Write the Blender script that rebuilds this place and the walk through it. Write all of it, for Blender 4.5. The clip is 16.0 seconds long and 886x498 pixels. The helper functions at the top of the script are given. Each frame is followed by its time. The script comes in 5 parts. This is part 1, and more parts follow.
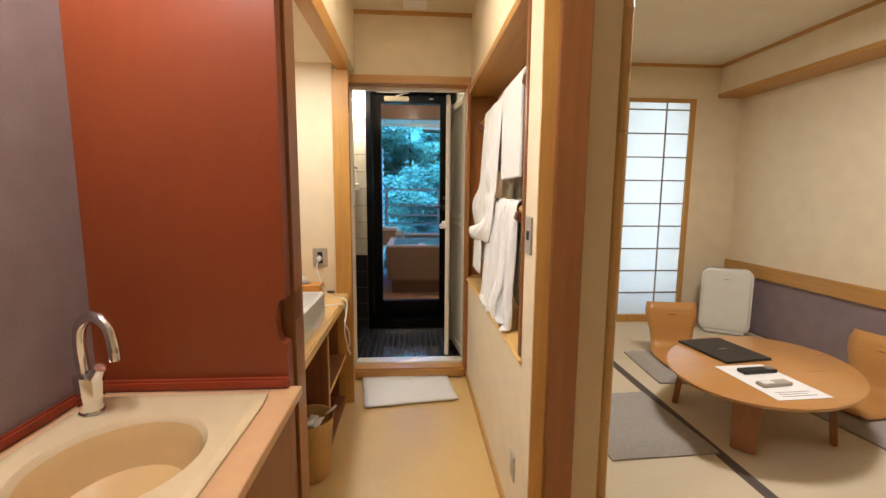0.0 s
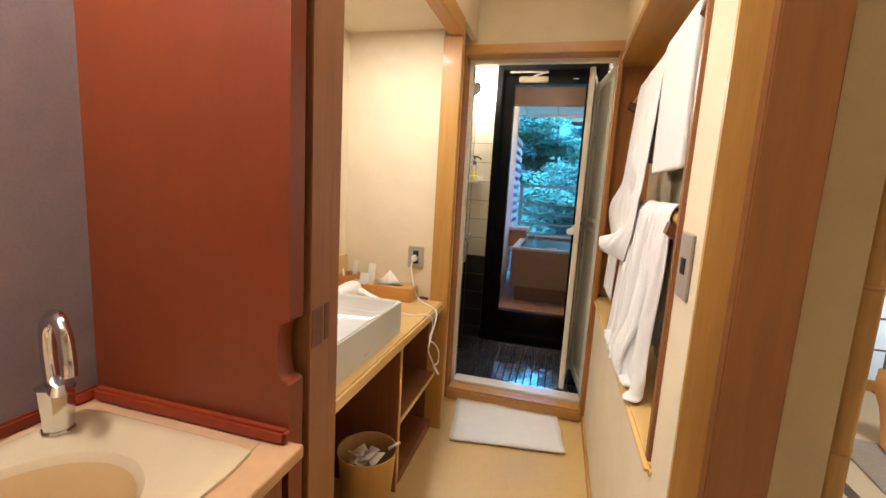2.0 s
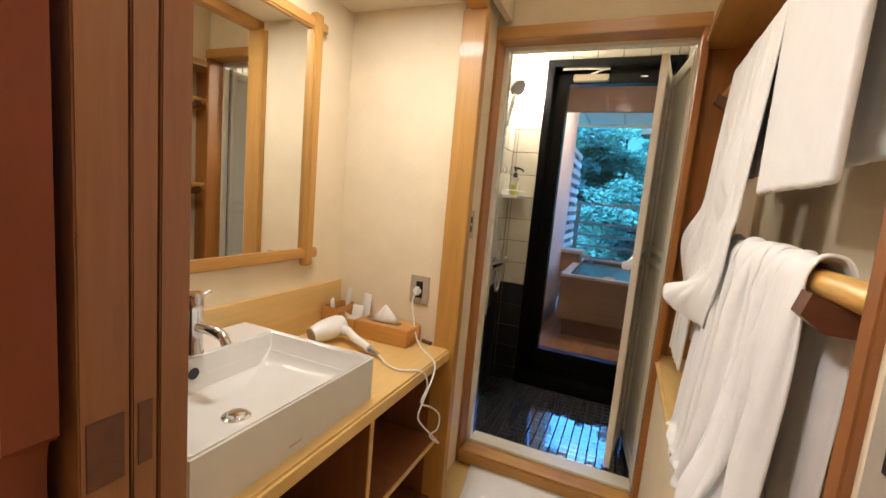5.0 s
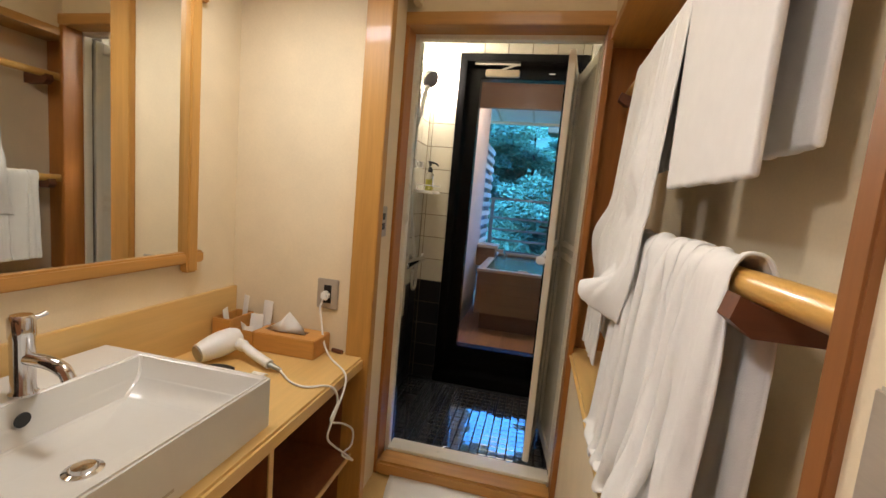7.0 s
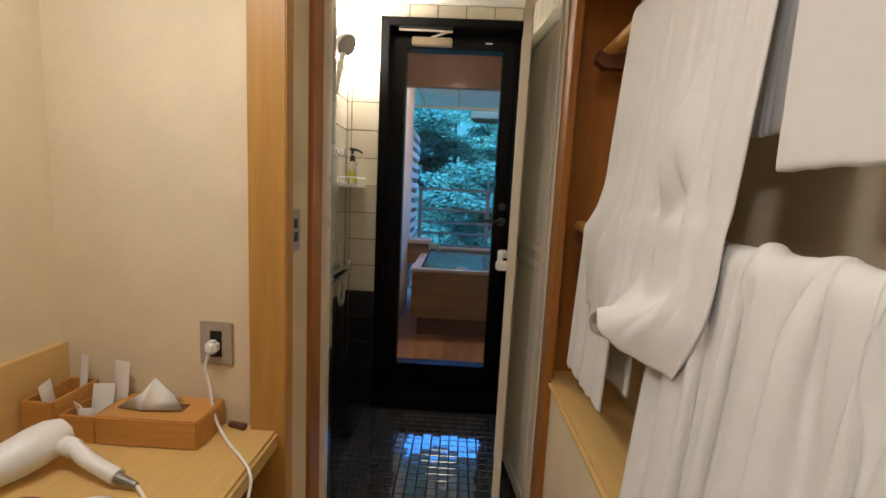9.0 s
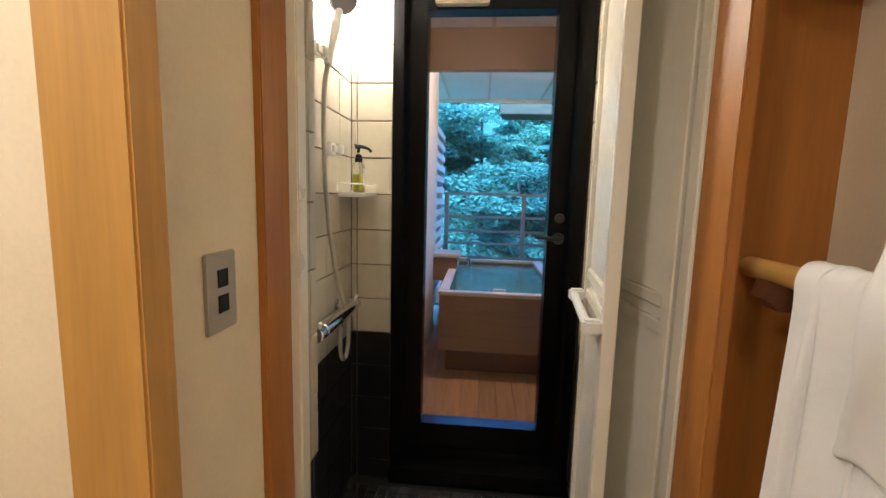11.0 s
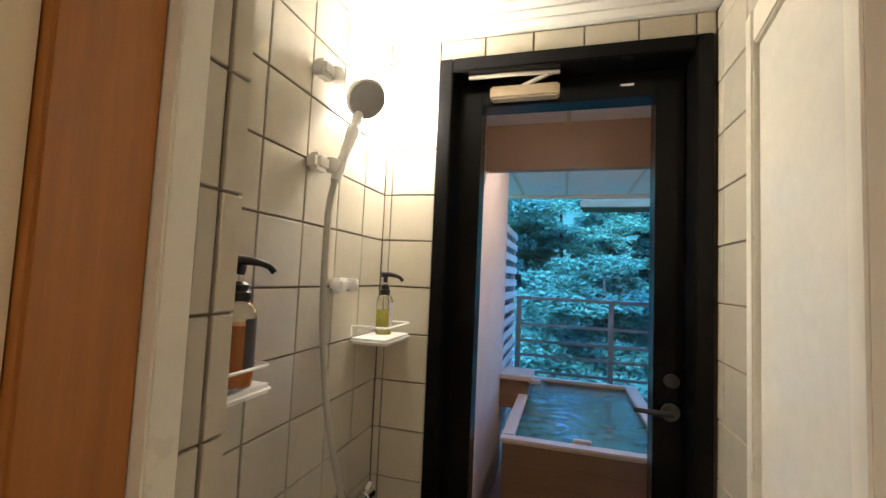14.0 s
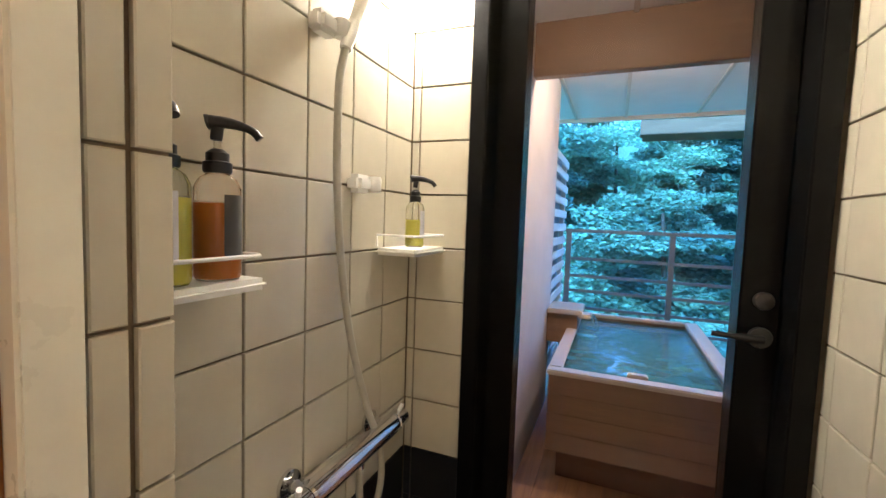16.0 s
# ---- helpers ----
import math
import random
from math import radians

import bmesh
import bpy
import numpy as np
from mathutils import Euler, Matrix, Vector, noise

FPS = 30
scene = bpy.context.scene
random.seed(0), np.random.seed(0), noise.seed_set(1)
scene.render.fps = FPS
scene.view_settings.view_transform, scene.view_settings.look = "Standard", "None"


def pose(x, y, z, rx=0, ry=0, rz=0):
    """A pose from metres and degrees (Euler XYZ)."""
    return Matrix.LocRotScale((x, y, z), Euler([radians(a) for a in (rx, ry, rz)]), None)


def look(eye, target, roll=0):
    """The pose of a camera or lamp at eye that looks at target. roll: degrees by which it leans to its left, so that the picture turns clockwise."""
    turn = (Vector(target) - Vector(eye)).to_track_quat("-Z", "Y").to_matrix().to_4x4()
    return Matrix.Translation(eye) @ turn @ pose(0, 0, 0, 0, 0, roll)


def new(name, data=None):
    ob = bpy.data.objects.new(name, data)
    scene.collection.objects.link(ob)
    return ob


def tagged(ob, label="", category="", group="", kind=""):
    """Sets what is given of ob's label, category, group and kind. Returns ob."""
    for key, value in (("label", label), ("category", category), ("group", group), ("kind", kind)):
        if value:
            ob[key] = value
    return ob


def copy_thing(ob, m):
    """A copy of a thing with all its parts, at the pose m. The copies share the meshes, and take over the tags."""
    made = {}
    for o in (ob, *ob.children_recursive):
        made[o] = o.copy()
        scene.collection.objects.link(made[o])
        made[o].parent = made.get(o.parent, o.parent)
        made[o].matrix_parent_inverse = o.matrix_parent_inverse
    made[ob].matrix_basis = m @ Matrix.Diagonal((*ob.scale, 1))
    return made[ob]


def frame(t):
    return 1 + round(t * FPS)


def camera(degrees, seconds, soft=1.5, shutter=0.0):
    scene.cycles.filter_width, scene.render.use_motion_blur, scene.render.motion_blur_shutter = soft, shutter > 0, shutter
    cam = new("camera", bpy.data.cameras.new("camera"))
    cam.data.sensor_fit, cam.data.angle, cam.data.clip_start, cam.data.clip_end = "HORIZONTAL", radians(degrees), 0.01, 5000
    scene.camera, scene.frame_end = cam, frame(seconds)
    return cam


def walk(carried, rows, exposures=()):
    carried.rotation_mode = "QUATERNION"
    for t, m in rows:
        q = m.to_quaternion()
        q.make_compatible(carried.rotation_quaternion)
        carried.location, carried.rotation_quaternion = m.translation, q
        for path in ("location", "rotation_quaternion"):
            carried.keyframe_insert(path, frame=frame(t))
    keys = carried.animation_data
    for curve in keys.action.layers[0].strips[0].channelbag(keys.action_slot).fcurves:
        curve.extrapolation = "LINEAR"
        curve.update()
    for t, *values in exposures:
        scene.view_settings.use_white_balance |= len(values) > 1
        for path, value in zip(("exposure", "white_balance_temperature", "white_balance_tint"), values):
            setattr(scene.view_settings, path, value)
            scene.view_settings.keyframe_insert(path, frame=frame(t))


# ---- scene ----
cam = camera(92.2, 16.0)
PATH = [
    (0, (0.215, -0.108, 1.317), (0.351, 1.872, 1.065), 0.4),
    (0.5, (0.228, 0.066, 1.323), (0.19, 2.049, 1.07), 0.9),
    (1, (0.242, 0.193, 1.312), (0.047, 2.166, 1.05), 2.0),
    (1.5, (0.305, 0.308, 1.309), (-0.053, 2.257, 1.033), 2.6),
    (2, (0.36, 0.393, 1.307), (-0.154, 2.304, 1.02), 3.3),
    (2.5, (0.368, 0.514, 1.305), (-0.236, 2.399, 1.024), 3.7),
    (3, (0.365, 0.669, 1.312), (-0.342, 2.52, 1.038), 4.4),
    (3.5, (0.369, 0.753, 1.315), (-0.421, 2.57, 1.042), 4.7),
    (6, (0.441, 1.0, 1.338), (-0.292, 2.846, 1.109), 6.0),
    (6.5, (0.446, 1.021, 1.334), (-0.118, 2.925, 1.105), 5.9),
    (7, (0.394, 1.038, 1.332), (-0.023, 2.98, 1.098), 5.1),
    (7.5, (0.307, 1.065, 1.344), (0.096, 3.037, 1.086), 3.9),
    (8, (0.272, 1.147, 1.348), (0.184, 3.127, 1.078), 3.1),
    (8.5, (0.263, 1.301, 1.345), (0.205, 3.283, 1.084), 2.8),
    (11, (0.17, 2.104, 1.374), (-0.006, 4.08, 1.124), 1.5),
    (11.5, (0.155, 2.268, 1.415), (-0.102, 4.237, 1.179), 1.4),
    (12, (0.142, 2.416, 1.426), (-0.141, 4.383, 1.198), 1.8),
    (12.5, (0.176, 2.506, 1.433), (-0.165, 4.462, 1.188), 2.2),
    (13, (0.191, 2.569, 1.509), (-0.287, 4.507, 1.376), 2.3),
    (13.5, (0.193, 2.593, 1.549), (-0.35, 4.517, 1.567), 2.8),
    (14, (0.201, 2.607, 1.567), (-0.351, 4.525, 1.697), 2.5),
    (14.5, (0.211, 2.625, 1.556), (-0.362, 4.532, 1.74), 2.4),
    (15, (0.222, 2.651, 1.531), (-0.403, 4.545, 1.685), 2.1),
    (15.5, (0.211, 2.705, 1.496), (-0.47, 4.585, 1.514), 2.3),
    (16, (0.172, 2.799, 1.455), (-0.574, 4.649, 1.318), 2.0),
]
walk(cam, [(t, look(eye, target, roll)) for t, eye, target, roll in PATH], [(0.0, 2.04), (2.0, 2.14), (3.5, 2.04), (6.0, 1.75), (7.5, 1.45), (8.5, 1.25), (11.0, 1.85), (11.6, 2.02), (12.5, 2.05), (13.5, 1.6), (14.5, 1.36), (15.5, 1.75), (16.0, 2.05)])

# ---- world, lights ----
world = bpy.data.worlds.new("world")
scene.world = world
world.use_nodes = True
wn, wl = world.node_tree.nodes, world.node_tree.links
sky = wn.new("ShaderNodeTexSky")
sky.sky_type, sky.sun_disc = "NISHITA", False
sky.sun_elevation, sky.sun_rotation = radians(62), radians(200)
cool = wn.new("ShaderNodeMix")
cool.data_type, cool.blend_type = "RGBA", "MULTIPLY"
cool.inputs[0].default_value = 1.0
cool.inputs[7].default_value = (0.95, 2.95, 5.5, 1)
wl.new(sky.outputs[0], cool.inputs[6])
wl.new(cool.outputs[2], wn["Background"].inputs[0])
wn["Background"].inputs[1].default_value = 0.15

sun = new("sun", bpy.data.lights.new("sun", "SUN"))
sun.data.energy, sun.data.angle, sun.data.color = 2.4, radians(45), (0.50, 1.05, 1.0)
sun.matrix_world = look((0, 0, 10), (1.4, 4.6, 0.8))


def lamp(name, kind, place, watts, colour, size=0.1, target=None, size_y=None):
    ob = new(name, bpy.data.lights.new(name, kind))
    ob.data.energy, ob.data.color = watts, colour
    if kind == "AREA":
        ob.data.size = size
        if size_y:
            ob.data.shape, ob.data.size_y = "RECTANGLE", size_y
    else:
        ob.data.shadow_soft_size = size
    ob.matrix_world = look(place, target or (place[0], place[1] + 0.001, 0))
    return ob


WARM = (1.0, 0.93, 0.89)
lamp("alcove_lamp", "AREA", (-0.42, 1.99, 2.06), 2.25, (1.0, 0.97, 0.95), 0.18)
# added ceiling fill without a fixture, brightens passage plaster and the folding door
lamp("corridor_lamp", "AREA", (0.2, 1.70, 2.49), 1.7, (1.0, 0.89, 0.73), 0.4)
lamp("entrance_lamp", "POINT", (-0.48, 0.56, 2.36), 13.0, (1.0, 0.96, 0.95), 0.09)
lamp("tatami_room_lamp", "AREA", (2.0, 1.95, 2.45), 8.5, (1.0, 0.95, 0.95), 0.35)
# added fill above the garden door, no fixture there; lifts beam and tub front
lamp("balcony_lamp", "AREA", (0.2, 4.24, 2.36), 0.5, (1.0, 0.80, 0.66), 0.12, (0.2, 5.6, 1.9))
# unseen fill tucked behind the beam, added to brighten the soffit
lamp("beam_lamp", "POINT", (0.45, 5.14, 2.34), 9.0, (1.0, 0.86, 0.80), 0.04)
lamp("window_sky", "AREA", (2.58, 4.3, 1.3), 6.0, (0.75, 0.9, 1.0), 0.7, (2.58, 3.0, 1.2), 2.0)

# ---- materials ----
MATS = {}


def material(name, colour, rough=0.6, metal=0.0, vary=0.12, grain=18.0, stretch=(1, 1, 1), bump=0.15, fine=90.0, coat=0.0, piece=0.0, spec=0.5, wear=0.07):
    """A procedural surface: two scales of colour change, fine relief, gloss that varies a little."""
    if name in MATS:
        return MATS[name]
    m = bpy.data.materials.new(name)
    m.use_nodes = True
    n, l = m.node_tree.nodes, m.node_tree.links
    b = n["Principled BSDF"]
    tc, mp = n.new("ShaderNodeTexCoord"), n.new("ShaderNodeMapping")
    mp.inputs["Scale"].default_value = stretch
    l.new(tc.outputs["Object"], mp.inputs[0])
    a, f = n.new("ShaderNodeTexNoise"), n.new("ShaderNodeTexNoise")
    a.inputs["Scale"].default_value, a.inputs["Detail"].default_value = grain, 6
    f.inputs["Scale"].default_value, f.inputs["Detail"].default_value = fine, 3
    l.new(mp.outputs[0], a.inputs[0])
    l.new(mp.outputs[0], f.inputs[0])
    ramp = n.new("ShaderNodeValToRGB")
    dark = [max(0, c * (1 - vary)) for c in colour]
    light = [min(1, c * (1 + vary)) for c in colour]
    ramp.color_ramp.elements[0].position, ramp.color_ramp.elements[1].position = 0.3, 0.7
    ramp.color_ramp.elements[0].color, ramp.color_ramp.elements[1].color = (*dark, 1), (*light, 1)
    mixer = n.new("ShaderNodeMath")
    mixer.operation = "MULTIPLY_ADD"
    mixer.inputs[1].default_value = 0.35
    l.new(f.outputs[0], mixer.inputs[0])
    scaled = n.new("ShaderNodeMath")
    scaled.operation = "MULTIPLY"
    scaled.inputs[1].default_value = 0.65
    l.new(a.outputs[0], scaled.inputs[0])
    l.new(scaled.outputs[0], mixer.inputs[2])
    l.new(mixer.outputs[0], ramp.inputs[0])
    last = ramp.outputs[0]
    if piece:
        info, hsv = n.new("ShaderNodeObjectInfo"), n.new("ShaderNodeHueSaturation")
        span = n.new("ShaderNodeMapRange")
        span.inputs[3].default_value, span.inputs[4].default_value = 1 - piece, 1 + piece
        l.new(info.outputs["Random"], span.inputs[0])
        l.new(span.outputs[0], hsv.inputs["Value"])
        l.new(last, hsv.inputs["Color"])
        last = hsv.outputs[0]
    l.new(last, b.inputs["Base Color"])
    rr = n.new("ShaderNodeMapRange")
    rr.inputs[3].default_value, rr.inputs[4].default_value = max(0.02, rough - wear), min(1, rough + wear)
    l.new(a.outputs[0], rr.inputs[0])
    l.new(rr.outputs[0], b.inputs["Roughness"])
    b.inputs["Metallic"].default_value = metal
    b.inputs["Coat Weight"].default_value = coat
    b.inputs["Specular IOR Level"].default_value = spec
    if bump:
        bp = n.new("ShaderNodeBump")
        bp.inputs["Strength"].default_value, bp.inputs["Distance"].default_value = bump, 0.002
        l.new(mixer.outputs[0], bp.inputs["Height"])
        l.new(bp.outputs[0], b.inputs["Normal"])
    MATS[name] = m
    return m


def wood(name, colour, along="z", rough=0.45, vary=0.15, coat=0.1, piece=0.0):
    st = {"x": (0.8, 14, 14), "y": (14, 0.8, 14), "z": (14, 14, 0.8)}[along]
    return material(name, colour, rough, 0, vary, 3.0, st, 0.12, 14.0, coat, piece)


def clear(name, colour=(1, 1, 1), rough=0.0, ior=1.45):
    m = bpy.data.materials.new(name)
    m.use_nodes = True
    b = m.node_tree.nodes["Principled BSDF"]
    b.inputs["Base Color"].default_value = (*colour, 1)
    b.inputs["Roughness"].default_value, b.inputs["IOR"].default_value = rough, ior
    b.inputs["Transmission Weight"].default_value = 1.0
    return m


def glow(name, colour, strength):
    m = bpy.data.materials.new(name)
    m.use_nodes = True
    b = m.node_tree.nodes["Principled BSDF"]
    b.inputs["Base Color"].default_value = (0.8, 0.8, 0.8, 1)
    b.inputs["Emission Color"].default_value, b.inputs["Emission Strength"].default_value = (*colour, 1), strength
    return m


plaster = material("plaster", (0.77, 0.655, 0.46), 0.9, 0, 0.06, 7, bump=0.35, fine=160)
ceiling_paper = material("ceiling_paper", (0.74, 0.655, 0.50), 0.9, 0, 0.05, 5, bump=0.2, fine=120)
purple_wall = material("purple_wall", (0.245, 0.185, 0.195), 0.75, 0, 0.14, 9, bump=0.3, fine=140)
red_lacquer = material("red_lacquer", (0.205, 0.043, 0.0135), 0.31, 0, 0.07, 4, (2, 2, 0.5), 0.0, 40, 0.0, spec=0.4, wear=0.015)
red_trim = wood("red_trim", (0.27, 0.034, 0.010), "x", 0.4, 0.16, 0.15)
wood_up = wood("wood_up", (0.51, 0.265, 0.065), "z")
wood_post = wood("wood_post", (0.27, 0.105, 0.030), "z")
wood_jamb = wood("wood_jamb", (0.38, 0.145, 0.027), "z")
wood_x = wood("wood_x", (0.49, 0.25, 0.065), "x")
wood_y = wood("wood_y", (0.49, 0.25, 0.065), "y")
wood_pale_y = wood("wood_pale_y", (0.70, 0.46, 0.17), "y", 0.33, 0.07, 0.25)
wood_pale_x = wood("wood_pale_x", (0.66, 0.42, 0.15), "x", 0.4, 0.14, 0.1)
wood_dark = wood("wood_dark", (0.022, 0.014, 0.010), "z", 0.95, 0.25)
wood_cab = wood("wood_cab", (0.24, 0.085, 0.032), "z", 0.5, 0.2)
wood_box = wood("wood_box", (0.58, 0.28, 0.07), "x", 0.42, 0.15)
wood_bar = wood("wood_bar", (0.68, 0.40, 0.11), "y", 0.3, 0.14, 0.3)
walnut = wood("walnut", (0.13, 0.045, 0.02), "x", 0.45, 0.25)
vinyl = material("vinyl_floor", (0.62, 0.42, 0.17), 0.38, 0, 0.07, 3, (1, 0.4, 1), 0.1, 60, 0.1)
peach = material("peach_laminate", (0.56, 0.345, 0.19), 0.38, 0, 0.05, 30, bump=0.05)
ceramic = material("white_ceramic", (0.71, 0.70, 0.66), 0.12, 0, 0.02, 4, bump=0.02, coat=0.5)
ceramic_cream = material("cream_ceramic", (0.62, 0.51, 0.34), 0.14, 0, 0.03, 5, bump=0.02, coat=0.5)
chrome = material("chrome", (0.72, 0.72, 0.74), 0.10, 1.0, 0.04, 12, bump=0.0)
steel = material("brushed_plate", (0.46, 0.41, 0.34), 0.42, 0.3, 0.06, 30, (1, 1, 8), 0.08)
black_plastic = material("black_plastic", (0.012, 0.011, 0.011), 0.35, 0, 0.2, 30, bump=0.05)
white_plastic = material("white_plastic", (0.84, 0.83, 0.80), 0.3, 0, 0.03, 20, bump=0.03)
ivory_frame = material("ivory_frame", (0.81, 0.77, 0.66), 0.3, 0, 0.03, 15, bump=0.03)
frost = material("frosted_panel", (0.90, 0.87, 0.77), 0.22, 0, 0.03, 40, bump=0.12, fine=220)
terry = material("terry_towel", (0.77, 0.765, 0.75), 0.95, 0, 0.03, 30, bump=0.6, fine=420)
paper = material("white_paper", (0.80, 0.78, 0.74), 0.85, 0, 0.03, 30, bump=0.1)
tile_white = material("glazed_tile", (0.55, 0.505, 0.405), 0.22, 0, 0.04, 12, bump=0.35, fine=26, piece=0.05)
tile_black = material("black_tile", (0.010, 0.010, 0.012), 0.3, 0, 0.25, 12, bump=0.1, fine=40, piece=0.2)
grout = material("tile_grout", (0.17, 0.125, 0.08), 0.9, 0, 0.15, 30, bump=0.3)
grout_dark = material("dark_grout", (0.012, 0.012, 0.013), 0.6, 0, 0.2, 30, bump=0.2)
mosaic = material("wet_mosaic", (0.035, 0.037, 0.040), 0.09, 0, 0.3, 30, bump=0.12, fine=40, piece=0.3, coat=1.0, spec=1.0)
mosaic.node_tree.nodes["Principled BSDF"].inputs["Coat IOR"].default_value = 1.9
black_door = material("black_door_paint", (0.0035, 0.0033, 0.0034), 0.26, 0, 0.10, 25, bump=0.0, fine=70, spec=0.18, wear=0.015)
slat_white = material("white_slats", (0.72, 0.70, 0.64), 0.5, 0, 0.04, 12, bump=0.05)
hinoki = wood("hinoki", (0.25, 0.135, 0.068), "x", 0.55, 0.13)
# same cypress as the boards, with sky light on the tub top coloured in
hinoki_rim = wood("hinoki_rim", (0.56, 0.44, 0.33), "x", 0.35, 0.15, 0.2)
deck_wood = wood("deck_wood", (0.36, 0.17, 0.07), "y", 0.55, 0.25, 0, 0.15)
outer_wall = material("outer_wall", (0.62, 0.52, 0.45), 0.8, 0, 0.08, 5, bump=0.3)
soffit_paint = material("soffit_paint", (0.72, 0.66, 0.60), 0.8, 0, 0.05, 6, bump=0.1)
rail_metal = material("rail_metal", (0.22, 0.26, 0.29), 0.45, 0.5, 0.15, 20, bump=0.05)
tatami = material("tatami_weave", (0.60, 0.51, 0.35), 0.7, 0, 0.06, 8, (1, 90, 1), 0.3, 8)
tatami_edge = material("tatami_edge", (0.10, 0.075, 0.06), 0.85, 0, 0.2, 60, bump=0.2)
cushion_cloth = material("cushion_cloth", (0.34, 0.31, 0.27), 0.95, 0, 0.12, 60, bump=0.5, fine=300)
table_wood = wood("table_wood", (0.50, 0.24, 0.07), "x", 0.3, 0.08, 0.3)
bamboo_mat = material("bamboo", (0.60, 0.38, 0.15), 0.4, 0, 0.12, 5, (10, 10, 0.8), 0.08, 20)
shoji_paper = bpy.data.materials.new("shoji_paper")
shoji_paper.use_nodes = True
sn, sl = shoji_paper.node_tree.nodes, shoji_paper.node_tree.links
fibre, tone = sn.new("ShaderNodeTexNoise"), sn.new("ShaderNodeValToRGB")
fibre.inputs["Scale"].default_value = 40
tone.color_ramp.elements[0].color, tone.color_ramp.elements[1].color = (0.72, 0.74, 0.74, 1), (0.82, 0.84, 0.84, 1)
through_light, both = sn.new("ShaderNodeBsdfTranslucent"), sn.new("ShaderNodeMixShader")
sl.new(fibre.outputs[0], tone.inputs[0])
sl.new(tone.outputs[0], sn["Principled BSDF"].inputs["Base Color"])
sl.new(tone.outputs[0], through_light.inputs[0])
sn["Principled BSDF"].inputs["Roughness"].default_value = 0.9
sl.new(sn["Principled BSDF"].outputs[0], both.inputs[1])
sl.new(through_light.outputs[0], both.inputs[2])
sl.new(both.outputs[0], sn["Material Output"].inputs[0])
kumiko_wood = wood("kumiko_wood", (0.24, 0.17, 0.11), "x", 0.5)
door_edge_wood = wood("door_edge_wood", (0.28, 0.115, 0.045), "z", 0.45)
sink_tan = material("tan_ceramic", (0.58, 0.40, 0.20), 0.16, 0, 0.04, 5, bump=0.02, coat=0.5)
stone_grey = material("grey_metal", (0.30, 0.29, 0.27), 0.35, 0.6, 0.06, 20, bump=0.04)
hose_grey = material("hose_grey", (0.46, 0.44, 0.38), 0.35, 0.2, 0.05, 30, bump=0.1)
liquid_yellow = material("yellow_liquid", (0.66, 0.60, 0.10), 0.15, 0, 0.03, 10, bump=0.0)
liquid_orange = material("orange_liquid", (0.62, 0.20, 0.03), 0.15, 0, 0.03, 10, bump=0.0)
bottle_clear = clear("bottle_clear", (0.95, 0.95, 0.9), 0.05)
pane_glass = clear("pane_glass", (0.97, 0.99, 0.99), 0.0, 1.22)
mirror_glass = material("mirror_glass", (0.86, 0.88, 0.86), 0.02, 1.0, 0.0, 5, bump=0)
MATS["mirror_glass"].node_tree.nodes["Principled BSDF"].inputs["Roughness"].default_value = 0.015
for link in list(MATS["mirror_glass"].node_tree.links):
    if link.to_socket.name == "Roughness":
        MATS["mirror_glass"].node_tree.links.remove(link)

# ---- mesh helpers ----


def box(bm, lo, hi, bevel=0.0):
    """Adds a box between two corners, with rounded edges."""
    c = [(a + b) / 2 for a, b in zip(lo, hi)]
    d = [abs(b - a) for a, b in zip(lo, hi)]
    made = bmesh.ops.create_cube(bm, size=1, matrix=Matrix.LocRotScale(c, None, d))
    if bevel:
        edges = {e for v in made["verts"] for e in v.link_edges}
        bmesh.ops.bevel(bm, geom=list(edges), offset=min(bevel, min(d) * 0.45), segments=2, affect="EDGES")


def turned(bm, profile, centre, steps=24, axis="z", cap=True):
    """A lathe: rings of (radius, height) round an axis."""
    rings = []
    for r, h in profile:
        ring = []
        for k in range(steps):
            a = 2 * math.pi * k / steps
            p = (r * math.cos(a), r * math.sin(a), h)
            if axis == "y":
                p = (p[0], p[2], p[1])
            elif axis == "x":
                p = (p[2], p[0], p[1])
            ring.append(bm.verts.new([q + c for q, c in zip(p, centre)]))
        rings.append(ring)
    for r0, r1 in zip(rings, rings[1:]):
        for k in range(steps):
            bm.faces.new((r0[k], r0[(k + 1) % steps], r1[(k + 1) % steps], r1[k]))
    if cap:
        bm.faces.new(rings[0][::-1])
        bm.faces.new(rings[-1])
    bmesh.ops.recalc_face_normals(bm, faces=bm.faces)


def smooth_path(points, steps=8):
    """A curve through the points."""
    pts = [Vector(p) for p in points]
    pts = [2 * pts[0] - pts[1]] + pts + [2 * pts[-1] - pts[-2]]
    out = []
    for i in range(1, len(pts) - 2):
        a, b, c, d = pts[i - 1:i + 3]
        for k in range(steps):
            t = k / steps
            out.append(0.5 * (2 * b + (c - a) * t + (2 * a - 5 * b + 4 * c - d) * t * t + (3 * b - a - 3 * c + d) * t ** 3))
    return out + [pts[-2]]


